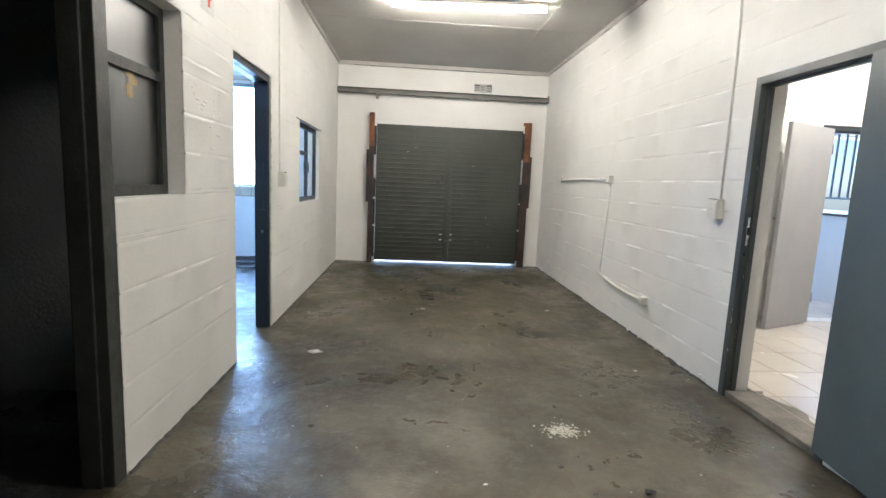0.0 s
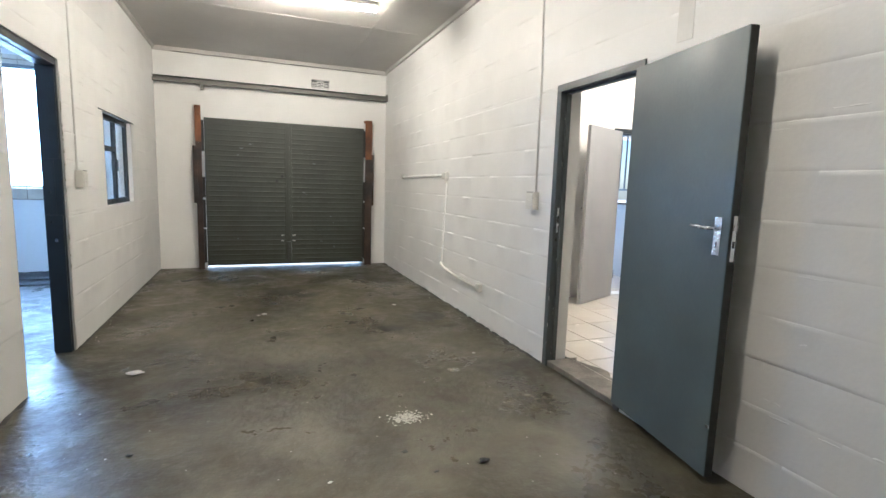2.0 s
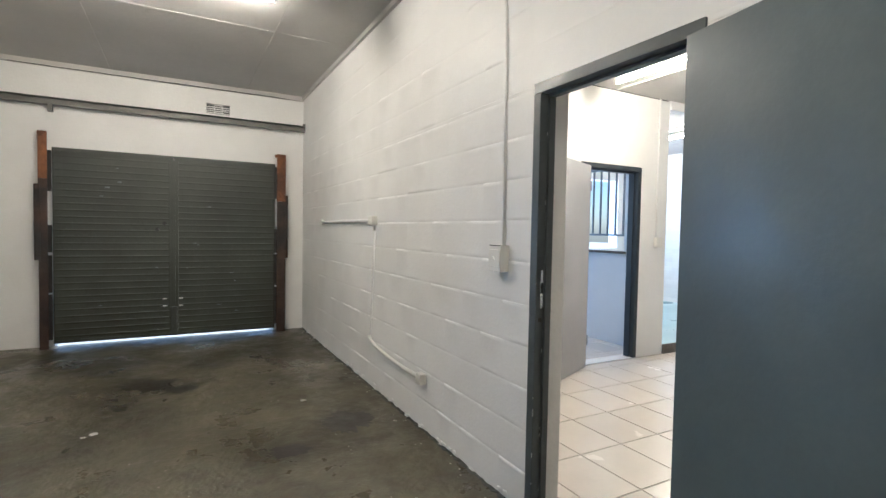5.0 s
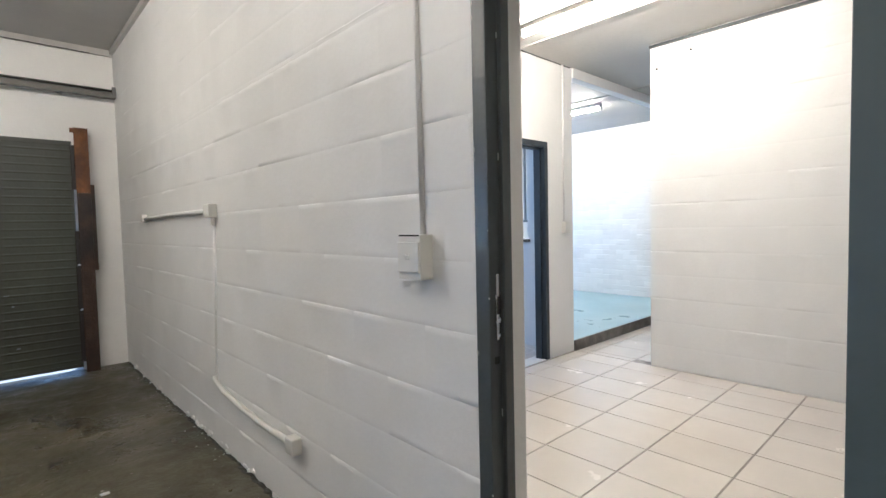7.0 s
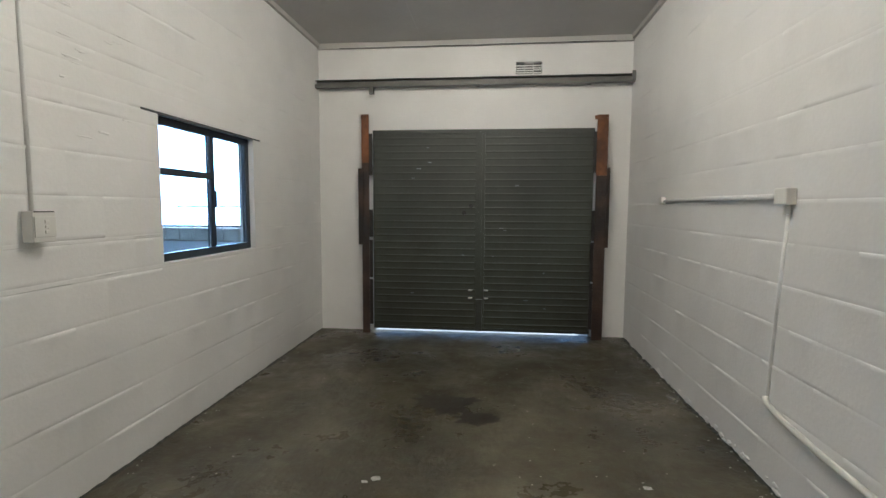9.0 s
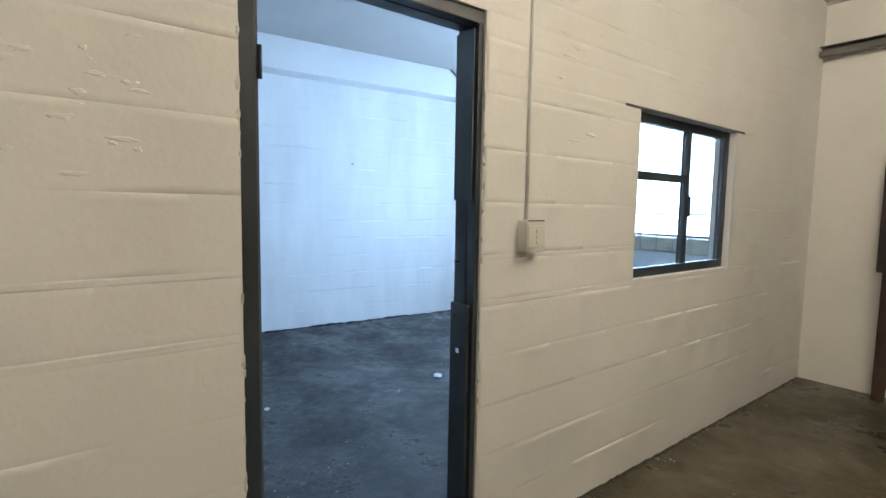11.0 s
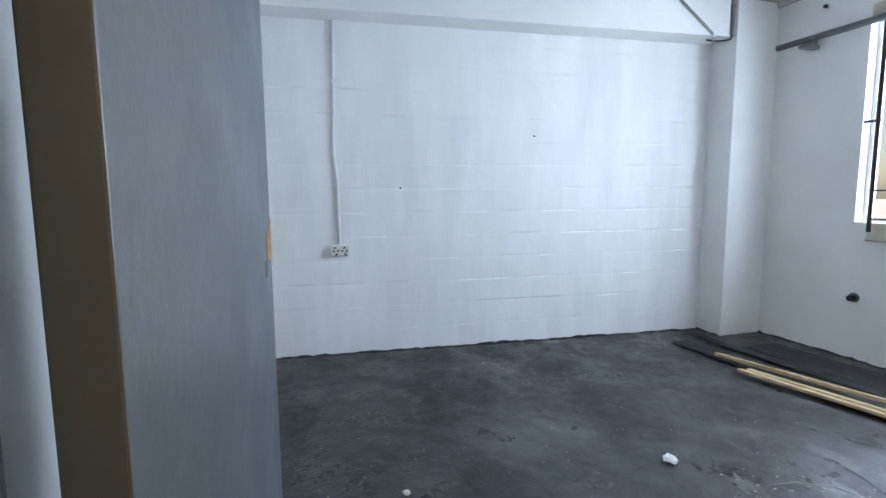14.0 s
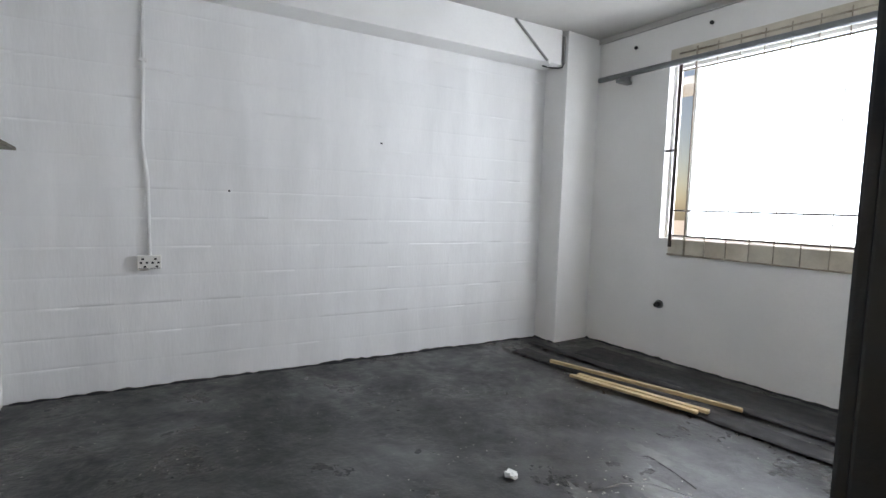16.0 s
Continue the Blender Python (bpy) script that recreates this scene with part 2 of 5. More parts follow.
WHITE = (0.80, 0.795, 0.775)
M = dict(
    paint=material("white_wall_paint", WHITE, 0.55, spread=0.05, scale=1.3, fine=45, bump=0.03, tint=(0.62, 0.60, 0.55), tint_amount=0.18),
    block=material("white_painted_block", WHITE, 0.5, spread=0.05, scale=1.6, fine=70, bump=0.014, bump_scale=45,
                   tint=(0.63, 0.61, 0.56), tint_amount=0.15, island=0.012),
    block3=material("white_wash_on_block", (0.80, 0.80, 0.79), 0.6, spread=0.06, scale=1.5, fine=50, bump=0.022, bump_scale=26,
                    tint=(0.55, 0.55, 0.54), tint_amount=0.30, island=0.015, stretch=(1, 2.2, 0.45)),
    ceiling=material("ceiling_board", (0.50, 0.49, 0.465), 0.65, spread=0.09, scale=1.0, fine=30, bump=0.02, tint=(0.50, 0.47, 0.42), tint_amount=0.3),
    # plaster darkened in its colour to stand for missing light
    gloom_plaster=material("gloom_grey_plaster", (0.20, 0.21, 0.22), 0.8, spread=0.15, scale=2, bump=0.05),
    floor=concrete("stained_concrete", (0.074, 0.066, 0.039), (0.024, 0.020, 0.011), (0.138, 0.125, 0.084), 0.38),
    floor3=concrete("dark_screed", (0.022, 0.0235, 0.024), (0.0065, 0.007, 0.0075), (0.082, 0.084, 0.085), 0.40),
    blue_floor=material("blue_floor_paint", (0.36, 0.50, 0.52), 0.35, spread=0.06, scale=1, fine=20, bump=0.01),
    rough_cement=material("broken_cement", (0.22, 0.20, 0.17), 0.85, spread=0.3, scale=8, fine=70, bump=0.25, bump_scale=40, tint=(0.1, 0.09, 0.07)),
    tile=material("cream_floor_tile", (0.74, 0.69, 0.62), 0.22, spread=0.04, scale=2, fine=25, bump=0.0, island=0.05, rough_spread=0.06,
                  tint=(0.62, 0.56, 0.49), tint_amount=0.3),
    grout=material("grey_grout", (0.33, 0.30, 0.265), 0.9, spread=0.2, scale=10, bump=0.05),
    frame=material("grey_steel_paint", (0.058, 0.067, 0.069), 0.38, spread=0.14, scale=5, fine=60, bump=0.02, spots=(0.24, 0.24, 0.22), spot_cut=0.72, spot_scale=22),
    blue_frame=material("blue_grey_steel_paint", (0.026, 0.034, 0.041), 0.45, spread=0.12, scale=5, fine=60, bump=0.02),
    leaf=material("slate_grey_door_paint", (0.074, 0.096, 0.102), 0.42, spread=0.12, scale=2.2, fine=45, bump=0.015, tint=(0.058, 0.072, 0.074), tint_amount=0.5),
    leaf3=material("grey_blue_door_paint", (0.088, 0.106, 0.120), 0.42, spread=0.10, scale=2.0, fine=40, bump=0.015, spots=(0.10, 0.12, 0.14), spot_cut=0.72, spot_scale=7),
    leaf2=material("pale_grey_door_paint", (0.36, 0.36, 0.37), 0.45, spread=0.05, scale=2, bump=0.01),
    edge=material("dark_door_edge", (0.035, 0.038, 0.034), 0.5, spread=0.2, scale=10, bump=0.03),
    green=material("green_grey_sheet_steel", (0.036, 0.041, 0.031), 0.48, spread=0.28, scale=1.6, fine=26, bump=0.02, tint=(0.024, 0.025, 0.018), tint_amount=0.7,
                   spots=(0.16, 0.16, 0.14), spot_cut=0.745, spot_scale=14),
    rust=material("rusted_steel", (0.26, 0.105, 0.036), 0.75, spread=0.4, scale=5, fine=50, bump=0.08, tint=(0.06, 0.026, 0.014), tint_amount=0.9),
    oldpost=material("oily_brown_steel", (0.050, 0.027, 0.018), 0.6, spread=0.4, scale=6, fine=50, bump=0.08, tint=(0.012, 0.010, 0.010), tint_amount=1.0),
    rail=material("grey_rail_steel", (0.16, 0.16, 0.145), 0.5, metal=0.3, spread=0.2, scale=5, bump=0.03),
    rubber=material("black_rubber", (0.012, 0.012, 0.012), 0.6, spread=0.3, scale=8, bump=0.03),
    plastic=material("white_plastic", (0.72, 0.71, 0.66), 0.38, spread=0.04, scale=6, fine=40, bump=0.0),
    pipe=material("painted_conduit", (0.76, 0.755, 0.735), 0.45, spread=0.06, scale=6, bump=0.02),
    black=material("black_slot", (0.012, 0.012, 0.012), 0.6, spread=0.2),
    chrome=material("satin_chrome", (0.72, 0.72, 0.72), 0.22, metal=1.0, spread=0.06, scale=20, bump=0.0),
    galv=material("grey_galvanised_pipe", (0.20, 0.215, 0.22), 0.42, metal=0.4, spread=0.15, scale=7, bump=0.02),
    bars=material("cream_bar_paint", (0.42, 0.37, 0.29), 0.6, spread=0.25, scale=14, fine=60, bump=0.04, tint=(0.20, 0.13, 0.08), tint_amount=0.5),
    sill=material("cream_sill_paint", (0.62, 0.57, 0.47), 0.6, spread=0.12, scale=6, bump=0.03, tint=(0.36, 0.30, 0.22), tint_amount=0.5),
    wood=material("pale_pine", (0.52, 0.40, 0.22), 0.6, spread=0.25, scale=4, fine=60, bump=0.03, stretch=(1.2, 12, 12)),
    shelf=material("brown_shelf_board", (0.11, 0.085, 0.055), 0.6, spread=0.2, scale=6, bump=0.02),
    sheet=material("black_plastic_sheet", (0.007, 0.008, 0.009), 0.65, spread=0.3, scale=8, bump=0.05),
    raw=material("bare_chipboard", (0.42, 0.21, 0.09), 0.8, spread=0.3, scale=30, fine=120, bump=0.08),
    paper=material("white_scrap_paper", (0.72, 0.72, 0.70), 0.8, spread=0.06, scale=20, bump=0.02),
    powder=material("white_plaster_dust", (0.66, 0.65, 0.58), 0.95, spread=0.12, scale=40, bump=0.05),
    grit=material("pale_grit", (0.50, 0.48, 0.44), 0.9, spread=0.3, scale=30, bump=0.0),
    tape=material("yellowed_tape", (0.62, 0.50, 0.26), 0.7, spread=0.2, scale=18, bump=0.02),
    red=material("red_print", (0.55, 0.06, 0.03), 0.6, spread=0.05),
    brick=material("white_painted_brick", (0.80, 0.80, 0.78), 0.55, spread=0.05, scale=3, fine=60, bump=0.05, island=0.06),
    ground=material("pale_paving", (0.60, 0.58, 0.54), 0.9, spread=0.15, scale=2, bump=0.05),
    outside=material("outer_plaster", (0.5, 0.48, 0.44), 0.85, spread=0.1, scale=2),
    patch=material("grey_strip_paint", (0.70, 0.69, 0.66), 0.6, spread=0.08, scale=4, bump=0.03),
    oil=material("oil_soaked_concrete", (0.020, 0.017, 0.013), 0.42, spread=0.3, scale=5, fine=30, bump=0.03, tint=(0.042, 0.036, 0.026), tint_amount=0.6),
    scuff=material("pale_scuff", (0.25, 0.28, 0.30), 0.6, spread=0.2, scale=30, bump=0.0),
    cable=material("black_cable", (0.02, 0.02, 0.02), 0.5, spread=0.2),
    greycable=material("grey_cable", (0.30, 0.30, 0.29), 0.6, spread=0.15),
    pane=glass("window_glass"),
    dusty=glass("dusty_glass", (0.17, 0.18, 0.18), 0.35),
    worn=material("pale_worn_screed", (0.115, 0.115, 0.112), 0.36, spread=0.5, scale=9, fine=50, bump=0.06, bump_scale=22, tint=(0.03, 0.03, 0.03), tint_amount=0.9),
    tube=glow("fluorescent_tube", TUBE, 320.0),
    tube3=glow("added_bay_tube", TUBE, 170.0),
    tube2=glow("dimmer_fluorescent_tube", TUBE, 265.0),
)

# ---------- mesh helpers ----------


def box(bm, x0, y0, z0, x1, y1, z1, bevel=0.0):
    vs = [bm.verts.new(c) for c in ((x0, y0, z0), (x1, y0, z0), (x1, y1, z0), (x0, y1, z0), (x0, y0, z1), (x1, y0, z1), (x1, y1, z1), (x0, y1, z1))]
    fs = [bm.faces.new([vs[i] for i in f]) for f in ((0, 3, 2, 1), (4, 5, 6, 7), (0, 1, 5, 4), (1, 2, 6, 5), (2, 3, 7, 6), (3, 0, 4, 7))]
    if bevel:
        es = list({e for f in fs for e in f.edges})
        bmesh.ops.bevel(bm, geom=es, offset=bevel, segments=2, profile=0.6, affect="EDGES")
    return bm


def boxes(*items, bevel=0.0):
    bm = bmesh.new()
    for it in items:
        box(bm, *it, bevel=bevel)
    return bm


def tube_along(bm, points, radius, seg=10):
    """A round pipe through the given points, closed at its ends."""
    rings = []
    pts = [Vector(p) for p in points]
    for i, p in enumerate(pts):
        a = pts[max(0, i - 1)]
        b = pts[min(len(pts) - 1, i + 1)]
        d = (b - a).normalized()
        side = d.cross(Vector((0, 0, 1)))
        if side.length < 0.05:
            side = d.cross(Vector((0, 1, 0)))
        side.normalize()
        up = side.cross(d)
        rings.append([bm.verts.new(p + radius * (side * math.cos(2 * math.pi * k / seg) + up * math.sin(2 * math.pi * k / seg))) for k in range(seg)])
    for r0, r1 in zip(rings, rings[1:]):
        for k in range(seg):
            f = bm.faces.new((r0[k], r0[(k + 1) % seg], r1[(k + 1) % seg], r1[k]))
            f.smooth = True
    bm.faces.new(rings[0][::-1])
    bm.faces.new(rings[-1])
    return bm


def pipe_mesh(points, radius, seg=10):
    return tube_along(bmesh.new(), points, radius, seg)


def finish(name, bm, mat):
    bmesh.ops.recalc_face_normals(bm, faces=bm.faces)
    me = bpy.data.meshes.new(name)
    bm.to_mesh(me)
    bm.free()
    me.materials.append(mat)
    return me


def part(name, bm, mat, parent, label=""):
    ob = new(name, finish(name, bm, mat))
    ob.parent = parent
    if label:
        ob["label"] = label
    return ob


def thing(name, label, category, at=None, group="", kind=""):
    ob = new(name)
    if at is not None:
        ob.matrix_world = at
    return tagged(ob, label, category, group, kind)


def solid(name, bm, mat, label, category, kind="", group=""):
    return tagged(new(name, finish(name, bm, mat)), label, category, group, kind)


def setting(name, bm, mat, label, category):
    return solid(name, bm, mat, label, category, "structure")


def wall_mesh(axis, a, b, u0, u1, z0, z1, holes):
    """A wall between a and b along the axis, from u0 to u1 and z0 to z1, with holes (u0, u1, z0, z1) cut through it."""
    us = sorted({u0, u1, *[min(max(v, u0), u1) for h in holes for v in h[:2]]})
    zs = sorted({z0, z1, *[min(max(v, z0), z1) for h in holes for v in h[2:]]})

    def full(i, k):
        if not (0 <= i < len(us) - 1 and 0 <= k < len(zs) - 1):
            return False
        u, z = (us[i] + us[i + 1]) / 2, (zs[k] + zs[k + 1]) / 2
        return not any(h[0] < u < h[1] and h[2] < z < h[3] for h in holes)

    bm = bmesh.new()
    cache = {}

    def v(n, u, z):
        key = (n, u, z)
        if key not in cache:
            cache[key] = bm.verts.new((n, u, z) if axis == "x" else (u, n, z))
        return cache[key]

    for i in range(len(us) - 1):
        for k in range(len(zs) - 1):
            if not full(i, k):
                continue
            ua, ub, za, zb = us[i], us[i + 1], zs[k], zs[k + 1]
            for n in (a, b):
                bm.faces.new((v(n, ua, za), v(n, ub, za), v(n, ub, zb), v(n, ua, zb)))
            if not full(i - 1, k):
                bm.faces.new((v(a, ua, za), v(b, ua, za), v(b, ua, zb), v(a, ua, zb)))
            if not full(i + 1, k):
                bm.faces.new((v(a, ub, za), v(b, ub, za), v(b, ub, zb), v(a, ub, zb)))
            if not full(i, k - 1):
                bm.faces.new((v(a, ua, za), v(b, ua, za), v(b, ub, za), v(a, ub, za)))
            if not full(i, k + 1):
                bm.faces.new((v(a, ua, zb), v(b, ua, zb), v(b, ub, zb), v(a, ub, zb)))
    return bm


BLOCKS = {}


def block_mesh(name, axis, sign, length, height, proud, inset, wobble, variant, mat):
    key = (name, axis, sign, round(length, 3), round(height, 3), variant, proud, mat.name)
    if key not in BLOCKS:
        rng = random.Random(hash((round(length * 1000), round(height * 1000), variant)))
        h, w = height / 2, length / 2
        seg = max(2, round(length / 0.06))
        bev = min(0.017, height * 0.2)
        inset = min(inset, height * 0.1)
        # high courses are mostly painted shut; lower ones show longer stretches of their bed joints
        flush = proud - 0.0004
        runs = []
        for _ in range(2):
            a = rng.uniform(-0.3, 1.0)
            runs.append((a, a + rng.choice((0.0, 0.25, 0.6, 1.1) if variant >= 14 else (0.0, 0.0, 0.0, 0.3, 0.7)), rng.choice((proud - 0.0035, proud - 0.0022, proud - 0.0012)), rng.uniform(0.3, 1.5)))
        verts, faces = [], []
        for k in range(seg + 1):
            u = -w + length * k / seg
            end = k in (0, seg)
            top = inset * rng.uniform(0.3, 1.9)
            low = inset * rng.uniform(0.3, 1.9)
            (ca, cb, crest, ridge), (fa, fb, foot, _) = runs
            crest = crest if ca < k / seg < cb else flush
            foot = foot if fa < k / seg < fb else flush
            lip = 0.0 if end or crest == flush else wobble * max(0.0, ridge + rng.uniform(-0.6, 0.6))
            dip = 0.0 if end else wobble * rng.uniform(-0.12, 0.12)
            verts += [(min(foot, proud + dip - 0.0003), u, -h), (proud + dip, u, -h + low), (proud + dip * 0.3, u, -h + low + bev), (proud + lip * 0.2, u, h - top - bev),
                      (proud + lip, u, h - top), (crest, u, h)]
            if k:
                a, b = (k - 1) * 6, k * 6
                faces += [(a + j, b + j, b + j + 1, a + j + 1) for j in range(5)]
        if axis == "x":
            verts = [(sign * n, u, z) for n, u, z in verts]
        else:
            verts = [(u, sign * n, z) for n, u, z in verts]
        bm = bmesh.new()
        bv = [bm.verts.new(p) for p in verts]
        for f in faces:
            bm.faces.new([bv[i] for i in f]).smooth = True
        bmesh.ops.recalc_face_normals(bm, faces=bm.faces)
        # an open shell: make it face the room
        bm.normal_update()
        bm.faces.ensure_lookup_table()
        front = bm.faces[2]
        want = Vector((sign, 0, 0)) if axis == "x" else Vector((0, sign, 0))
        if front.normal.dot(want) < 0:
            bmesh.ops.reverse_faces(bm, faces=bm.faces)
        me = bpy.data.meshes.new(name)
        bm.to_mesh(me)
        bm.free()
        me.materials.append(mat)
        BLOCKS[key] = me
    return BLOCKS[key]


def lay_blocks(wall, name, axis, face, sign, u0, u1, z0, z1, holes, mat, course=0.205, length=0.41, proud=0.0055, inset=0.0032, wobble=0.0044, seed=1, stagger=0.5, open_below=1.95):
    """Lays blocks in running bond, one object each, on the face of a wall, cut round its holes."""
    rng = random.Random(seed)
    z, row = z0, 0
    while z < z1 - 0.01:
        top = min(z + course, z1)
        cuts = sorted({z, top, *[c for h in holes for c in h[2:] if z + 0.01 < c < top - 0.01]})
        for za, zb in zip(cuts, cuts[1:]):
            zm = (za + zb) / 2
            spans = [(u0, u1)]
            for h in holes:
                if h[2] < zm < h[3]:
                    spans = [s for a, b in spans for s in ((a, min(b, h[0])), (max(a, h[1]), b)) if s[1] - s[0] > 0.02]
            for a, b in spans:
                k = math.floor((a - u0 + (stagger * length if row % 2 else 0)) / length)
                u = a
                while u < b - 0.005:
                    k += 1
                    e = min(b, u0 + k * length - (stagger * length if row % 2 else 0))
                    if b - e < 0.04:
                        e = b
                    if e - u > 0.02:
                        me = block_mesh(name, axis, sign, e - u, zb - za, proud, inset, wobble, rng.randrange(14) + (14 if zm < open_below else 0), mat)
                        ob = new(name, me)
                        ob.parent = wall
                        mid = (u + e) / 2
                        ob.location = (face, mid, zm) if axis == "x" else (mid, face, zm)
                        u = e
                    else:
                        u = max(e, u + 0.001)
        z, row = top, row + 1


# ---------- large structure ----------
GAP = 0.004   # blocks stand proud of the wall behind them by this much
HL = [LD, W1, W2, DD]
wall_left = setting("wall_left", wall_mesh("x", -0.135, -GAP, YS, YE, 0, CEIL, HL), M["paint"], "white painted concrete block wall with a doorway and an inner window", "wall")
wall_right = setting("wall_right", wall_mesh("x", XR + GAP, XR + 0.20, YS, YE, 0, CEIL, [RD]), M["paint"], "white painted concrete block wall with a steel-framed doorway", "wall")
wall_end = setting("wall_end", wall_mesh("y", YE, YE + 0.22, -4.2, XB + 0.2, 0, 3.4, [(SD[0], SD[1], SD[2], SD[3]), W3, (3.9, 5.9, 1.1, 2.4), (7.2, 9.4, 1.1, 2.4),
                   (2.150, 2.418, 2.790, 2.912)]), M["paint"], "white plastered front wall with a steel double door and barred window", "wall")
setting("wall_back", wall_mesh("y", YS - 0.2, YS, -0.2, XR + 0.2, 0, CEIL, []), M["paint"], "white painted wall closing the bay", "wall")
wall_far = setting("wall_far", wall_mesh("x", -0.2, -GAP, -8.4, 0.45, 0, CEIL3, []), M["block3"], "whitewashed block wall stained in faint streaks", "wall")
wall_far.matrix_world = SKEW
setting("wall_south", wall_mesh("y", 2.76, YN, -4.35, -0.135, 0, CEIL3, []), M["paint"], "white painted partition of the empty daylit room", "wall")
# dark colour carries the gloom of the room behind the doorway
setting("wall_dark_room", wall_mesh("y", 2.740, 2.756, -4.35, -0.135, 0, CEIL, []), M["gloom_plaster"], "plaster wall coloured dark for the gloom of an unlit room", "wall")
setting("wall_dark_back", wall_mesh("y", -1.2, -1.0, -4.9, -0.135, 0, CEIL, []), M["gloom_plaster"], "plaster wall coloured dark for gloom, closing the unlit room", "wall")
wall_tiled = setting("wall_tiled_east", wall_mesh("x", X2 + GAP, X2 + 0.2, -0.2, 3.86, 0, CEIL2, []), M["paint"], "bright white painted block wall in the tiled room", "wall")
setting("wall_tiled_north", wall_mesh("y", Y2, Y2 + 0.15, XR + 0.2, X2, 0, CEIL2, [FD]), M["paint"], "white plastered wall with an inner doorway", "wall")
setting("wall_tiled_south", wall_mesh("y", -0.4, -0.2, XR + 0.2, XB + 0.2, 0, CEIL2, []), M["paint"], "white wall closing the tiled room", "wall")
setting("wall_hatch", wall_mesh("x", X2 - 0.12, X2, Y2 + 0.15, YE, 0, CEIL2, [W6]), M["paint"], "white partition with a barred hatch", "wall")
wall_brick = setting("wall_brick", wall_mesh("x", XB + 0.006, XB + 0.2, -0.2, YE, 0, CEIL2, []), M["paint"], "white painted brick wall behind the blue floor", "wall")

setting("floor_bay", boxes((-0.10, YS, -0.2, XR + 0.06, YE + 0.02, 0)), M["floor"], "worn stained grey-brown concrete floor with glossy patches", "floor")
setting("floor_daylit_room", boxes((-4.9, -1.0, -0.2, -0.10, YE, 0)), M["floor3"], "dark grey dusty cement floor with pale specks", "floor")
floor_tiled = setting("floor_tiled", boxes((XR + 0.20, -0.2, -0.2, XB, Y2 + 0.15, F2 - 0.004), (XR + 0.20, Y2 + 0.15, -0.2, X2 - 0.12, YE, F2 - 0.004)), M["grout"], "cream tiled floor with grey joints", "floor")
setting("floor_blue", boxes((X2 + 0.001, Y2, -0.2, XB, YE, F5), bevel=0.0), M["blue_floor"], "pale blue painted floor one low step up", "floor")
setting("step", boxes((X2 + 0.001, Y2 - 0.02, F2 - 0.004, XB, Y2 - 0.001, F5 + 0.003), bevel=0.003), M["rough_cement"], "low grey cement step edge", "step")
setting("ground", boxes((-60, YE + 0.025, -0.3, 60, 120, -0.012)), M["ground"], "pale paved ground outside", "ground")
setting("ground_behind", boxes((-60, -60, -0.5, 60, YE + 0.024, -0.21)), M["ground"], "ground below the building", "ground")


def ceiling(name, x0, x1, y0, y1, z, strips, label):
    bm = boxes((x0, y0, z, x1, y1, z + 0.12))
    for s in strips:
        box(bm, *s)
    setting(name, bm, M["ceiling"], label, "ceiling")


strip = [(0.005, y, CEIL - 0.004, XR - 0.005, y + 0.045, CEIL - 0.001) for y in (0.9, 3.3, 5.7)] + [(x, YS, CEIL - 0.0045, x + 0.04, YE - 0.05, CEIL - 0.001) for x in (1.12, 2.62)]
cornice = [(0.001, YS, CEIL - 0.045, 0.030, YE - 0.04, CEIL - 0.001), (XR - 0.030, YS, CEIL - 0.045, XR - 0.001, YE - 0.04, CEIL - 0.001), (0.001, YE - 0.035, CEIL - 0.06, XR - 0.001, YE - 0.001, CEIL - 0.001)]
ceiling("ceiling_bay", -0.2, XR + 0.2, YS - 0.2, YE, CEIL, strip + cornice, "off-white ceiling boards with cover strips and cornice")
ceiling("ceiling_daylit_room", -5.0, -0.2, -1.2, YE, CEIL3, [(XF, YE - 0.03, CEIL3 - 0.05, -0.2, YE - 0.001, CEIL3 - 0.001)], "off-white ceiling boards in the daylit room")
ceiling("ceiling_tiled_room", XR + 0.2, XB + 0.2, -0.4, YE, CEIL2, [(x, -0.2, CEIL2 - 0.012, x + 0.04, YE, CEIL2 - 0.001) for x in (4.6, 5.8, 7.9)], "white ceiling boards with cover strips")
# out of view; added so that no sky light leaks in above the ceilings
setting("roof", boxes((-5.2, YS - 0.4, 3.40, XB + 0.4, YE + 0.22, 3.55)), M["outside"], "unseen roof slab added over all rooms to block the sky", "roof")
beam = setting("beam", boxes((-GAP, -4.40, 2.79, 0.25, -0.02, CEIL3 - 0.001), bevel=0.006), M["paint"], "white painted concrete beam along the wall head", "beam")
beam.matrix_world = SKEW
setting("column", boxes((XF - GAP, 7.345, 0, -3.445, YE - 0.001, CEIL3 - 0.001), bevel=0.008), M["paint"], "white plastered square column in the corner", "column")
setting("beam_tiled_room", boxes((X2 + 0.001, Y2 - 0.02, CEIL2 - 0.10, XB - 0.001, Y2 + 0.08, CEIL2 - 0.002), bevel=0.004), M["paint"], "white boxed beam above the step", "beam")

# ---------- doors, frames and windows ----------


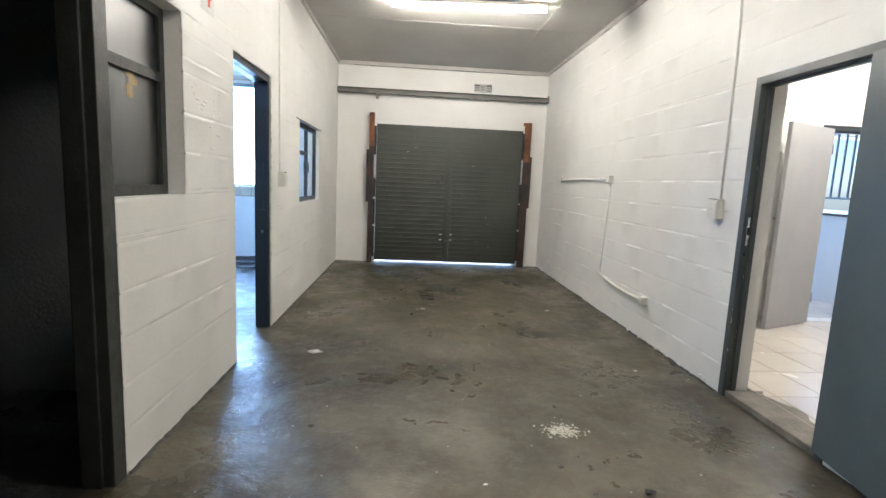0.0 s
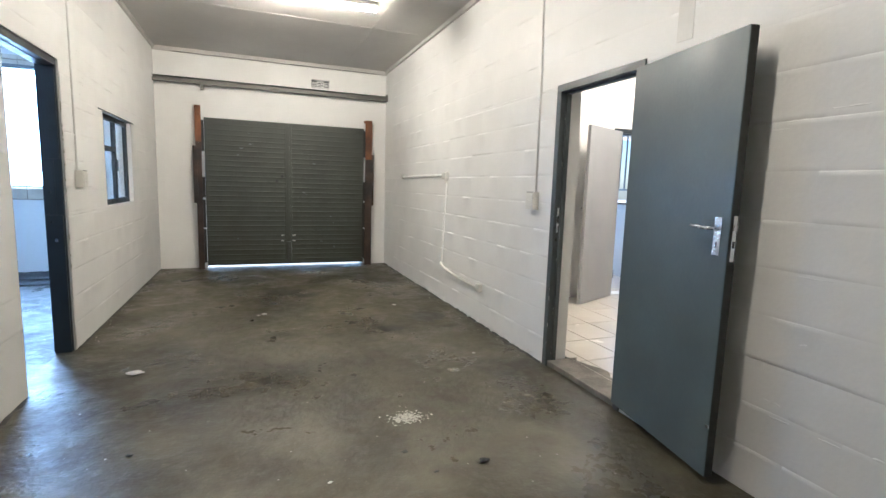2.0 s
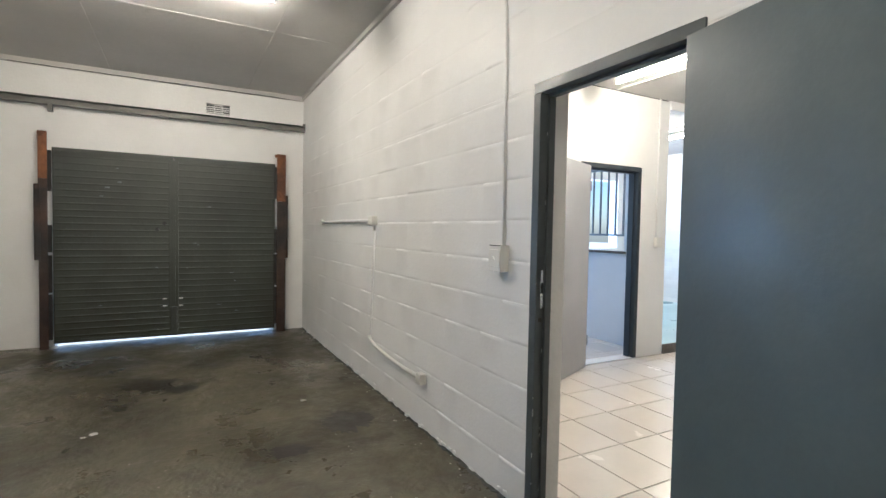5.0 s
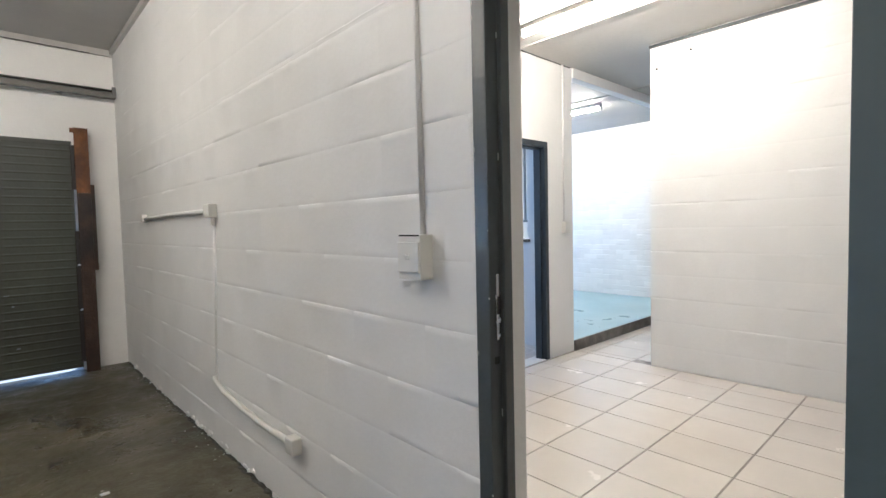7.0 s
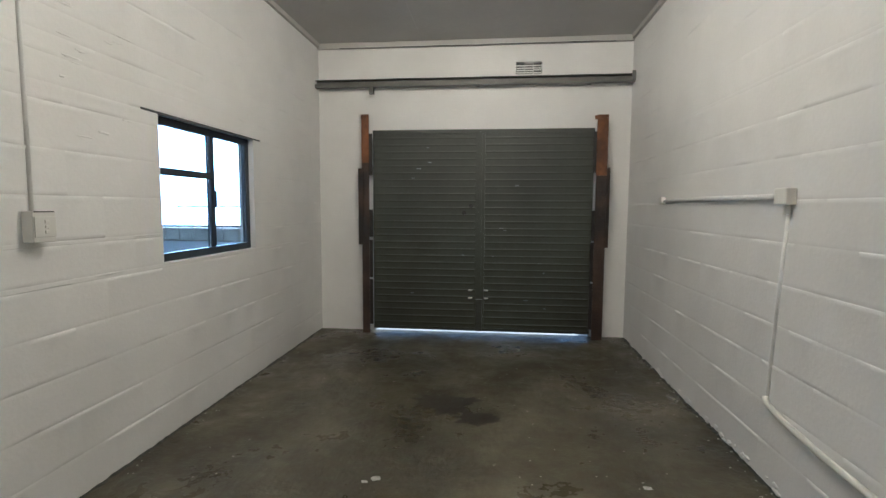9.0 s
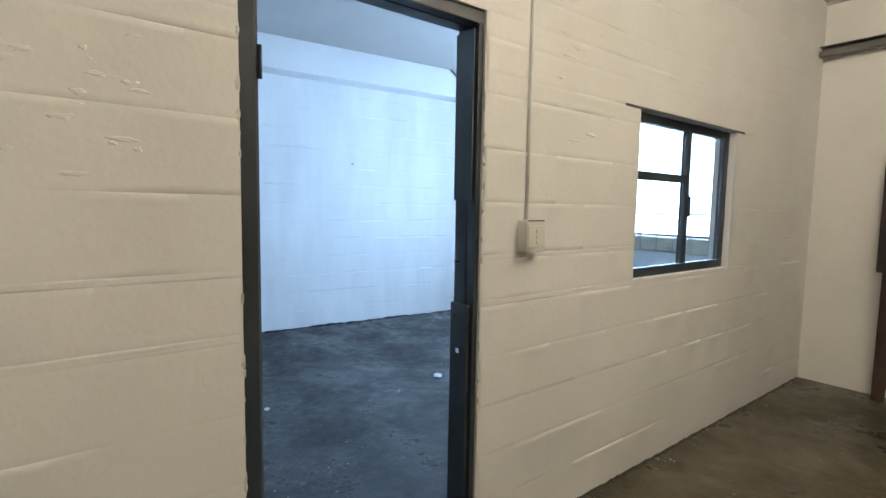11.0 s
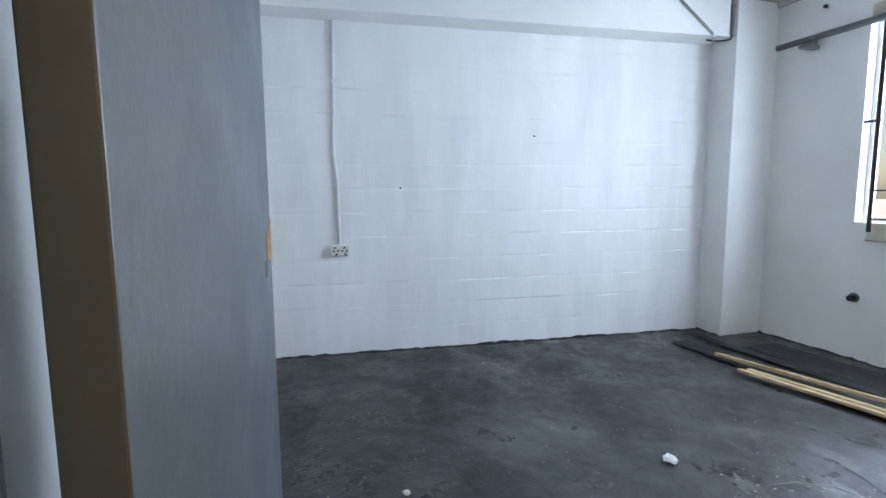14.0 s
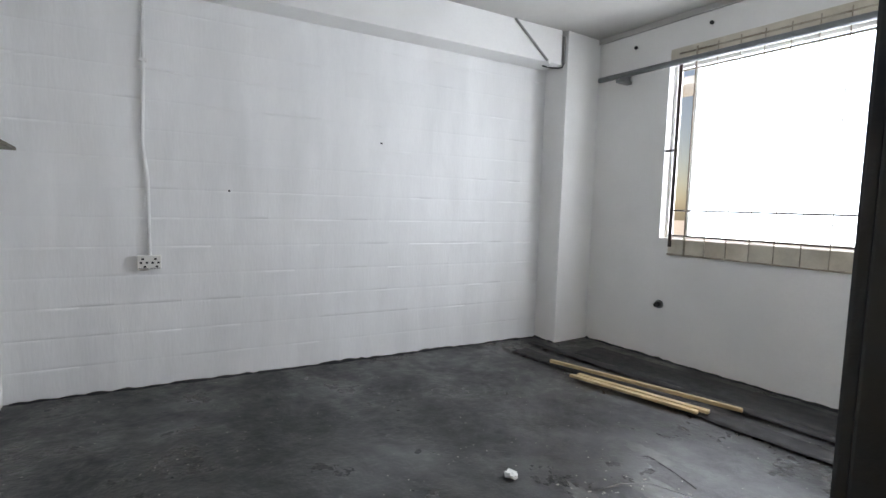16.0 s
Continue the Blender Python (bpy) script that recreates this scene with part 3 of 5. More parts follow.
def door_frame(name, axis, face, depth, u0, u1, z0, z1, mat, label, width=0.05, lip=0.014, second=0.0):
    """A pressed-steel door frame: two jambs and a head, each with a rebate; face is the plane nearest the bay, depth runs away from it."""
    ob = thing(name, label, "door frame", kind="structure")
    s = 1 if depth > 0 else -1
    d = abs(depth)

    def bar(ua, ub, za, zb, na, nb):
        n0, n1 = sorted((face + s * na, face + s * nb))
        return (n0, ua, za, n1, ub, zb) if axis == "x" else (ua, n0, za, ub, n1, zb)

    for tag, a, b, inner in (("jamb", u0, u0 + width, u0 + width), ("jamb", u1 - (second or width), u1, u1 - (second or width))):
        bm = boxes(bar(a, b, z0, z1 - width, 0, d), bevel=0.004)
        w0, w1 = (inner - 0.001, inner + lip) if inner == b else (inner - lip, inner + 0.001)
        box(bm, *bar(w0, w1, z0, z1 - width - lip, 0.045, d - 0.012), bevel=0.003)
        part(tag, bm, mat, ob)
    bm = boxes(bar(u0, u1, z1 - width + 0.0005, z1, 0, d), bevel=0.004)
    box(bm, *bar(u0 + width, u1 - (second or width), z1 - width - lip, z1 - width + 0.001, 0.045, d - 0.012), bevel=0.003)
    part("head", bm, mat, ob)
    return ob


frame_r = door_frame("door_frame_1", "x", XR - 0.012, 0.092, RD[0], RD[1], 0.0, RD[3], M["frame"], "chipped dark grey pressed-steel door frame")
part("strike_plate", boxes((XR + 0.012, RD[1] - 0.053, 1.02, XR + 0.030, RD[1] - 0.049, 1.20)), M["chrome"], frame_r, "worn metal strike plate")
part("strike_hole", boxes((XR + 0.015, RD[1] - 0.0545, 1.09, XR + 0.027, RD[1] - 0.048, 1.14)), M["black"], frame_r)
part("bolt_hole", boxes((XR + 0.006, RD[1] - 0.0535, 0.955, XR + 0.022, RD[1] - 0.048, 0.975), bevel=0.001), M["black"], frame_r)

r = random.Random(53)
for k in range(34):
    z, h, w = r.uniform(0.05, 2.0), r.uniform(0.004, 0.022), r.uniform(0.0015, 0.004)
    y = RD[1] - r.choice((0.002, 0.048)) if k % 2 else RD[1] - 0.05
    x = XR - 0.0126 if k % 2 else XR + r.choice((0.030, 0.078))
    part("paint_chip", boxes((x, y - w, z, x + 0.001, y + w * 0.4, z + h)), M["grit"], frame_r)
frame_l = door_frame("door_frame_2", "x", -0.014, -0.120, LD[0], LD[1], 0.0, LD[3], M["blue_frame"], "dark blue-grey pressed-steel door frame in a block opening", width=0.048, lip=0.003, second=0.025)
part("cover_plate", boxes((-0.118, LD[1] - 0.047, 1.44, -0.016, LD[1] - 0.0395, 2.07), bevel=0.002), M["blue_frame"], frame_l)
part("cover_plate", boxes((-0.118, LD[1] - 0.053, 0.0, -0.016, LD[1] - 0.0395, 1.035), bevel=0.002), M["blue_frame"], frame_l)
for z in (1.20, 0.985):
    part("lock_hole", pipe_mesh([(-0.085, LD[1] - 0.0405 if z > 1.1 else LD[1] - 0.0545, z), (-0.085, LD[1] - 0.060, z)], 0.007, 8), M["black"], frame_l)
part("latch", boxes((-0.07, LD[1] - 0.063, 0.84, -0.05, LD[1] - 0.052, 0.86), bevel=0.002), M["chrome"], frame_l, "bright metal latch")

frame_i = door_frame("door_frame_3", "y", Y2 - 0.012, 0.13, FD[0], FD[1], F2, FD[3], M["blue_frame"], "blue-grey steel frame of an inner doorway")
frame_d = door_frame("door_frame_4", "x", 0.002, -0.138, DD[0], W2[0] - 0.003, 0.0, DD[3], M["edge"], "near-black steel frame of an unlit doorway", width=0.085)


def handle(parent, axis_out, at, lever_dir, mat):
    """A lever handle on a long plate, on a face that looks along axis_out (local to the leaf)."""
    x, y, z = at
    plate = boxes((x - 0.021, y - 0.004 * (axis_out < 0), z - 0.085, x + 0.021, y + 0.004 * (axis_out > 0), z + 0.085), bevel=0.0012)
    pl = part("handle_plate", plate, mat, parent, "chrome lever handle plate")
    o = axis_out
    lever = pipe_mesh([(x, y, z + 0.035), (x, y + 0.035 * o, z + 0.035), (x + 0.02 * lever_dir, y + 0.047 * o, z + 0.036),
                       (x + 0.065 * lever_dir, y + 0.05 * o, z + 0.040), (x + 0.115 * lever_dir, y + 0.046 * o, z + 0.041)], 0.0085, 10)
    part("lever", lever, mat, pl)
    part("keyhole", boxes((x - 0.004, y + 0.0035 * o - 0.002, z - 0.052, x + 0.004, y + 0.0035 * o + 0.002, z - 0.026), bevel=0.001), M["black"], pl)


def door_leaf(name, width, height, thick, mat, edge_mat, label, lever=None, category="door"):
    """A flush leaf: hinge on the local z axis, running along +x, its face at y=0 and its back at y=thick."""
    ob = thing(name, label, category)
    part("leaf", boxes((0.0, 0.0, 0.0, width, thick, height), bevel=0.0025), mat, ob)
    part("lipping", boxes((width - 0.0005, 0.002, 0.002, width + 0.0035, thick - 0.002, height - 0.002), bevel=0.001), edge_mat, ob, "dark painted door edge")
    for z in (0.22, height - 0.25):
        hg = part("hinge", pipe_mesh([(-0.006, thick + 0.004, z), (-0.006, thick + 0.004, z + 0.10)], 0.007, 8), edge_mat, ob)
    return ob


# the open slate door, folded back along the right wall
leaf_1 = door_leaf("open_door", 0.80, 1.985, 0.042, M["leaf"], M["edge"], "open slate-grey flush door with a chrome lever handle", category="door")
part("lock_face", boxes((0.8032, 0.012, 1.00, 0.8055, 0.032, 1.20), bevel=0.0006), M["chrome"], leaf_1, "worn brass and steel lock plate")
part("latch_bolt", boxes((0.8050, 0.015, 1.135, 0.812, 0.029, 1.160), bevel=0.002), M["chrome"], leaf_1)
part("lock_bolt", boxes((0.8045, 0.016, 1.06, 0.8065, 0.028, 1.09), bevel=0.0006), M["black"], leaf_1)
handle(leaf_1, -1, (0.735, 0.0, 1.105), -1, M["chrome"])
part("bolt", boxes((0.785, -0.006, 0.235, 0.802, 0.0, 0.25), bevel=0.001), M["chrome"], leaf_1)
hx, hy, ex, ey = XR - 0.020, 2.058, 3.187, 1.262
ang = math.degrees(math.atan2(ey - hy, ex - hx))
leaf_1.matrix_world = pose(hx, hy, 0.042, 0, 0, ang)

# the grey-blue door of the daylit room, standing open into it
leaf_3 = door_leaf("open_door", 0.80, 2.03, 0.042, M["leaf3"], M["edge"], "open grey-blue door, its edge broken to bare wood at the lock", category="door")
chip = bmesh.new()
ring = [chip.verts.new(p) for p in ((0.718, 0.0432, 1.258), (0.736, 0.0432, 1.236), (0.768, 0.0432, 1.228), (0.801, 0.0432, 1.238), (0.801, 0.0432, 1.322), (0.781, 0.0432, 1.318), (0.762, 0.0432, 1.300), (0.728, 0.0432, 1.288))]
chip.faces.new(ring)
deep = bmesh.ops.extrude_face_region(chip, geom=chip.faces[:])
for v in deep["geom"]:
    if isinstance(v, bmesh.types.BMVert):
        v.co.y -= 0.004
part("broken_patch", chip, M["raw"], leaf_3, "orange bare chipboard where the lock broke out")
part("scuff", boxes((0.70, 0.0415, 1.370, 0.725, 0.0424, 1.380), bevel=0.0003), M["scuff"], leaf_3)
part("scuff", boxes((0.690, 0.0415, 1.205, 0.722, 0.0427, 1.238), bevel=0.0003), M["edge"], leaf_3)
leaf_3.matrix_world = pose(-0.165, 3.303, 0.012, 0, 0, math.degrees(math.atan2(0.054, -0.78))) @ Matrix.Diagonal((1, -1, 1, 1))

# the pale inner door in the tiled room
leaf_2 = door_leaf("open_door", 0.775, 2.0, 0.04, M["leaf2"], M["leaf2"], "open pale grey inner door in the tiled room", category="door")
part("handle_plate", boxes((0.705, -0.004, 1.02, 0.742, 0.0, 1.17), bevel=0.001), M["chrome"], leaf_2, "small metal handle plate")
part("knob", pipe_mesh([(0.722, 0.0, 1.09), (0.722, -0.05, 1.09)], 0.012, 10), M["chrome"], leaf_2)
leaf_2.matrix_world = pose(5.41, 4.615, F2 + 0.006, 0, 0, math.degrees(math.atan2(4.29 - 4.615, 4.70 - 5.41)))


def bar_box(x0, y0, z0, x1, y1, z1):
    return boxes((x0, y0, z0, x1, y1, z1), bevel=0.003)


def steel_window(name, axis, n0, n1, u0, u1, z0, z1, mullions, transoms, mat, label, frame_w=0.045, bar=0.03):
    """A steel window: outer frame, mullions (u), transoms (ua, ub, z) and panes (u0, u1, z0, z1)."""
    ob = thing(name, label, "window", kind="structure")

    def put(tag, ua, ub, za, zb, a=n0, b=n1):
        part(tag, bar_box(a, ua, za, b, ub, zb) if axis == "x" else bar_box(ua, a, za, ub, b, zb), mat, ob)

    put("stile", u0, u0 + frame_w, z0, z1)
    put("stile", u1 - frame_w, u1, z0, z1)
    put("rail", u0 + frame_w, u1 - frame_w, z0, z0 + frame_w)
    put("rail", u0 + frame_w, u1 - frame_w, z1 - frame_w, z1)
    for m in mullions:
        put("mullion", m - bar / 2, m + bar / 2, z0 + frame_w, z1 - frame_w)
    for ua, ub, z in transoms:
        put("transom", ua, ub, z - bar / 2, z + bar / 2)
    return ob


def pane(parent, axis, n, u0, u1, z0, z1, mat="pane"):
    bm = boxes((n - 0.002, u0, z0, n + 0.002, u1, z1) if axis == "x" else (u0, n - 0.002, z0, u1, n + 0.002, z1))
    p = part("pane", bm, M[mat], parent)
    p.visible_shadow = False
    return p


wm = 5.80
window_1 = steel_window("window_1", "x", -0.085, -0.045, *W1, [wm], [(W1[0] + 0.045, wm - 0.015, 1.60)], M["blue_frame"], "dark blue-grey steel inner window with a fanlight", frame_w=0.05, bar=0.045)
pane(window_1, "x", -0.065, W1[0] + 0.051, wm - 0.024, 1.101, 1.577)
pane(window_1, "x", -0.065, W1[0] + 0.051, wm - 0.024, 1.624, W1[3] - 0.051)
pane(window_1, "x", -0.065, wm + 0.024, W1[1] - 0.051, 1.101, W1[3] - 0.051)
part("handle", boxes((-0.043, wm + 0.01, 1.38, -0.030, wm + 0.022, 1.50), bevel=0.002), M["blue_frame"], window_1)
setting("lintel", boxes((0.0005, W1[0] - 0.14, W1[3] - 0.004, 0.006, W1[1] + 0.10, W1[3] + 0.008), bevel=0.001), M["frame"], "thin dark lintel line above the inner window", "lintel")

window_2 = steel_window("window_2", "x", -0.13, -0.09, W2[0] + 0.002, W2[1], W2[2], W2[3], [], [(W2[0] + 0.05, W2[1] - 0.045, 1.80)], M["edge"], "dark steel window beside the unlit doorway", frame_w=0.05, bar=0.05)
pane(window_2, "x", -0.110, W2[0] + 0.053, W2[1] - 0.051, W2[2] + 0.051, 1.774, "dusty")
pane(window_2, "x", -0.110, W2[0] + 0.053, W2[1] - 0.051, 1.826, W2[3] - 0.051, "dusty")
rng = random.Random(4)
tape = thing("tape_remnant", "yellowed strips of old tape stuck on the dark window", "tape")
for k in range(5):
    y, z = 2.19 + 0.03 * rng.random(), 1.66 + 0.03 * k
    part("strip", boxes((-0.1075 + 0.0004 * k, y, z, -0.1070 + 0.0004 * k, y + 0.05 + 0.03 * rng.random(), z + 0.022 + 0.012 * rng.random())), M["tape"], tape)

sign = thing("wall_sign", "small white sheet with a red symbol pasted high on the wall", "sign")
part("sheet", boxes((0.0055, 2.745, 2.235, 0.0065, 2.925, 2.46)), M["paper"], sign)
part("symbol", pipe_mesh([(0.0062, 2.855, 2.36), (0.0075, 2.855, 2.36)], 0.055, 20), M["red"], sign, "red round symbol")
part("symbol_tip", boxes((0.0066, 2.838, 2.27, 0.0074, 2.872, 2.31)), M["red"], sign)

# steel double door in the end wall
gate = thing("steel_double_door", "dark green-grey ribbed steel double door, shut, light under it", "door")


def ribbed(x0, x1, z0, z1, y, pitch=0.074):
    """A sheet with shallow rolled ribs along x."""
    bm = bmesh.new()
    prof = []
    z = z0
    while z < z1 - 1e-4:
        e = min(z + pitch, z1)
        h = e - z
        prof += [(y, z), (y, z + h * 0.70), (y - 0.002, z + h * 0.80), (y - 0.002, z + h * 0.93)]
        z = e
    prof.append((y, z1))
    rows = [(bm.verts.new((x0, a, b)), bm.verts.new((x1, a, b))) for a, b in prof]
    back = [(bm.verts.new((x0, y + 0.012, z0)), bm.verts.new((x1, y + 0.012, z0))), (bm.verts.new((x0, y + 0.012, z1)), bm.verts.new((x1, y + 0.012, z1)))]
    for a, b in zip(rows, rows[1:]):
        bm.faces.new((a[0], a[1], b[1], b[0]))
    bm.faces.new((back[0][0], back[0][1], back[1][1], back[1][0]))
    bm.faces.new((rows[-1][0], rows[-1][1], back[1][1], back[1][0]))
    bm.faces.new((rows[0][0], rows[0][1], back[0][1], back[0][0]))
    for i in (0, 1):
        bm.faces.new([r[i] for r in rows] + [back[1][i], back[0][i]])
    return bm


GY = 7.735
for a, b, s in ((0.630, 1.7895, 1), (1.7905, 2.958, -1)):
    lf = part("leaf", ribbed(a, b, 0.06, 2.195, GY), M["green"], gate)
    part("top_rail", boxes((a, GY - 0.014, 2.165, b, GY - 0.0085, 2.207), bevel=0.002), M["green"], lf)
    part("bottom_rail", boxes((a, GY - 0.014, 0.050, b, GY - 0.0085, 0.085), bevel=0.002), M["green"], lf)
    mid = b if s > 0 else a
    part("stile", boxes((mid - 0.05 if s > 0 else mid, GY - 0.016, 0.088, mid if s > 0 else mid + 0.05, GY - 0.0085, 2.162), bevel=0.002), M["green"], lf)
for x in (1.695, 1.865):
    for z in (0.498, 0.412):
        part("bolt", boxes((x - 0.022, GY - 0.022, z - 0.006, x + 0.022, GY - 0.0145, z + 0.006), bevel=0.002), M["plastic"], gate, "bright pale bolt head")
part("lock_hole", pipe_mesh([(1.694, GY - 0.016, 1.402), (1.694, GY - 0.020, 1.402)], 0.022, 12), M["black"], gate, "dark empty lock hole")
r = random.Random(61)
for k in range(14):
    x, z, w = r.choice((r.uniform(0.75, 1.7), r.uniform(1.86, 2.85))), r.uniform(0.25, 2.1), r.uniform(0.01, 0.05)
    part("scuff", boxes((x, GY - 0.0045, z, x + w, GY - 0.0032, z + r.uniform(0.003, 0.008))), M["scuff"], gate)
part("drop_bolt", boxes((1.755, GY - 0.030, 0.05, 1.825, GY - 0.0165, 0.40), bevel=0.004), M["edge"], gate, "dark drop bolt")
part("cover_strip", boxes((1.772, GY - 0.019, 0.40, 1.808, GY - 0.0165, 2.16), bevel=0.001), M["green"], gate)
part("lock", pipe_mesh([(1.62, GY - 0.016, 1.33), (1.62, GY - 0.005, 1.33)], 0.022, 12), M["black"], gate, "dark lock hole")


def door_post(x0, x1, top, side):
    ob = thing("door_post", "rusted brown steel channel post beside the double door", "post", group="double door posts")
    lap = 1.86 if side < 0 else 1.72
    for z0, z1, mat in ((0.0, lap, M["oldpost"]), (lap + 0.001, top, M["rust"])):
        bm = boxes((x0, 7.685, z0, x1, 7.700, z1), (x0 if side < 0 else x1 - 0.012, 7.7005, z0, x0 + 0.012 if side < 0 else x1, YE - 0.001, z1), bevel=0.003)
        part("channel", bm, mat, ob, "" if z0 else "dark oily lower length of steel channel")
    xi = x1 if side < 0 else x0
    r = random.Random(11 + side)
    for z, e in ((0.10, 0.60), (0.63, 1.03), (1.05, 1.36), (1.74, 2.17)):
        wide = 0.035 + r.uniform(-0.006, 0.002)
        part("plate", boxes((xi - 0.02 if side < 0 else xi - wide, 7.702, z + r.uniform(-0.02, 0.02), xi + wide if side < 0 else xi + 0.02, 7.712, e), bevel=0.003), M["rubber"], ob, "black rubber strip, torn")
    part("hinge_bar", boxes(((x0 - 0.035) if side < 0 else x1 - 0.002, 7.672, 0.98, (x0 + 0.02) if side < 0 else x1 + 0.028, 7.684, 1.80), bevel=0.003), M["oldpost"], ob)
    part("top_lug", boxes((x0 - (0.03 if side > 0 else 0), 7.665, top - 0.05, x0 + 0.05, 7.6845, top - 0.01), bevel=0.003), M["rust"], ob)
    return ob


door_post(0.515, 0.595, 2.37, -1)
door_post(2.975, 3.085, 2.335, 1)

rail = thing("door_rail", "grey steel sliding-door track along the end wall", "rail")
part("track", boxes((0.004, 7.700, 2.662, 3.336, 7.775, 2.672), (0.004, 7.765, 2.6725, 3.336, 7.775, 2.735), (0.004, 7.700, 2.6725, 3.336, 7.708, 2.700), (0.004, 7.706, 2.7355, 3.336, 7.775, 2.742), bevel=0.002), M["rail"], rail)
for x in (0.62, 1.75, 2.9):
    part("bracket", boxes((x - 0.02, 7.776, 2.664, x + 0.02, YE - 0.001, 2.74), bevel=0.002), M["rail"], rail)
part("stop", boxes((0.60, 7.690, 2.585, 0.645, 7.75, 2.6615), bevel=0.003), M["rail"], rail)
part("end_stop", boxes((3.300, 7.685, 2.672, 3.334, 7.699, 2.765), bevel=0.003), M["rail"], rail)

vent = thing("air_vent", "small white louvred air brick high in the end wall", "vent")
part("backing", boxes((2.152, YE + 0.06, 2.792, 2.416, YE + 0.07, 2.910)), M["black"], vent)
r = random.Random(19)
for k in range(5):
    z = 2.794 + 0.0245 * k
    for a, b in ((2.152, 2.236), (2.246, 2.324), (2.334, 2.416)):
        if (k, a) in ((4, 2.152), (4, 2.334)):
            continue
        dz = r.uniform(-0.003, 0.003)
        part("slat", boxes((a, YE - 0.010, z + dz, b, YE + 0.006, z + 0.012 + dz), bevel=0.002), M["paint"], vent)
for x in (2.236, 2.324):
    part("rib", boxes((x + 0.0005, YE + 0.002, 2.792, x + 0.0095, YE + 0.03, 2.910), bevel=0.001), M["paint"], vent)

# ---------- lamps ----------


def tube_lamp(at, length, label, lit="tube"):
    """A bare fluorescent batten: body, tube and two lamp holders; it hangs from z=0 downward, along local x."""
    ob = thing("ceiling_lamp", label, "lamp", at, group="fluorescent lamps")
    h = length / 2
    part("batten", boxes((-h - 0.02, -0.028, -0.034, h + 0.02, 0.028, 0.0), bevel=0.004), M["plastic"], ob)
    part("tube", pipe_mesh([(-h, 0, -0.066), (h, 0, -0.066)], 0.0145, 12), M[lit], ob, "lit fluorescent tube")
    for s in (-1, 1):
        part("lamp_holder", boxes((s * h - 0.012 + s * 0.013, -0.02, -0.085, s * h + 0.012 + s * 0.013, 0.02, -0.0345), bevel=0.003), M["plastic"], ob)
    return ob


tube_lamp(pose(1.715, 4.95, CEIL - 0.011, 0, 0, -5), 1.52, "lit bare fluorescent batten on the bay ceiling")
# lamp out of view, added to brighten the near walls
tube_lamp(pose(1.75, 1.45, CEIL - 0.011, 0, 0, -5), 1.52, "unseen fluorescent batten added to light the near bay", "tube3")
tube_lamp(pose(5.46, 3.55, CEIL2 - 0.002, 0, 0, 90), 1.52, "lit bare fluorescent batten in the tiled room", "tube2")
tube_lamp(pose(8.15, 5.95, CEIL2 - 0.013, 0, 0, 90), 1.52, "lit bare fluorescent batten above the blue floor", "tube2")

# ---------- conduits, switches, sockets ----------


def switch_box(name, axis_sign, y, z, w, h, d, label, slots):
    """A surface box on an x wall, facing along axis_sign."""
    ob = thing(name, label, "switch")
    x = 0.004 if axis_sign > 0 else XR - 0.004

    def b(a0, a1, y0, y1, z0, z1):
        q = sorted((x + axis_sign * a0, x + axis_sign * a1))
        return boxes((q[0], y0, z0, q[1], y1, z1), bevel=0.002)

    part("body", b(0.0, d, y - w / 2, y + w / 2, z - h / 2, z + h / 2), M["plastic"], ob)
    part("cover", b(d + 0.0005, d + 0.006, y - w / 2 + 0.003, y + w / 2 - 0.003, z - h / 2 + 0.022, z + h / 2 - 0.022), M["plastic"], ob)
    for k in range(slots):
        zz = z + (k - (slots - 1) / 2) * 0.022
        part("rocker", b(d + 0.0062, d + 0.011, y - 0.006, y + 0.010, zz - 0.007, zz + 0.007), M["plastic"], ob)
    part("gap", b(d * 0.98, d + 0.001, y - w / 2 + 0.004, y + w / 2 - 0.004, z + h / 2 - 0.004, z + h / 2 + 0.0008), M["black"], ob)
    return ob


switch_box("light_switch", 1, 4.372, 1.300, 0.105, 0.130, 0.052, "cream surface switch box with three rockers below a conduit", 3)
switch_box("light_switch", -1, 3.085, 1.240, 0.105, 0.135, 0.050, "white surface switch box below a painted conduit", 1)


def conduit(label, points, r=0.011, saddles=(), name="conduit"):
    ob = thing(name, label, "conduit")
    part("pipe", pipe_mesh(points, r, 10), M["pipe"], ob)
    return ob


conduit("painted conduit rising from the switch to the ceiling", [(0.005, 4.366, 1.366), (0.005, 4.366, 2.2), (0.005, 4.366, CEIL - 0.05)], 0.009)
conduit("painted conduit rising from the switch to the ceiling", [(XR - 0.005, 3.075, 1.308), (XR - 0.005, 3.085, 2.2), (XR - 0.005, 3.13, CEIL - 0.05)], 0.009)
c1 = conduit("short white conduit between two round boxes", [(XR - 0.020, 6.66, 1.443), (XR - 0.022, 5.9, 1.455), (XR - 0.020, 5.05, 1.452)], 0.014)
part("junction_box", boxes((XR - 0.055, 4.92, 1.410, XR - 0.004, 5.02, 1.490), bevel=0.008), M["plastic"], c1, "white junction box")
part("end_box", boxes((XR - 0.045, 6.665, 1.418, XR - 0.004, 6.735, 1.482), bevel=0.012), M["plastic"], c1)
part("drop_stub", boxes((XR - 0.030, 4.955, 1.365, XR - 0.008, 4.985, 1.4095), bevel=0.004), M["plastic"], c1)
c2 = conduit("painted conduit running down and along to a low box", [(XR - 0.006, 4.975, 1.364), (XR - 0.006, 5.02, 0.9), (XR - 0.006, 5.055, 0.47), (XR - 0.014, 5.05, 0.43)], 0.010)
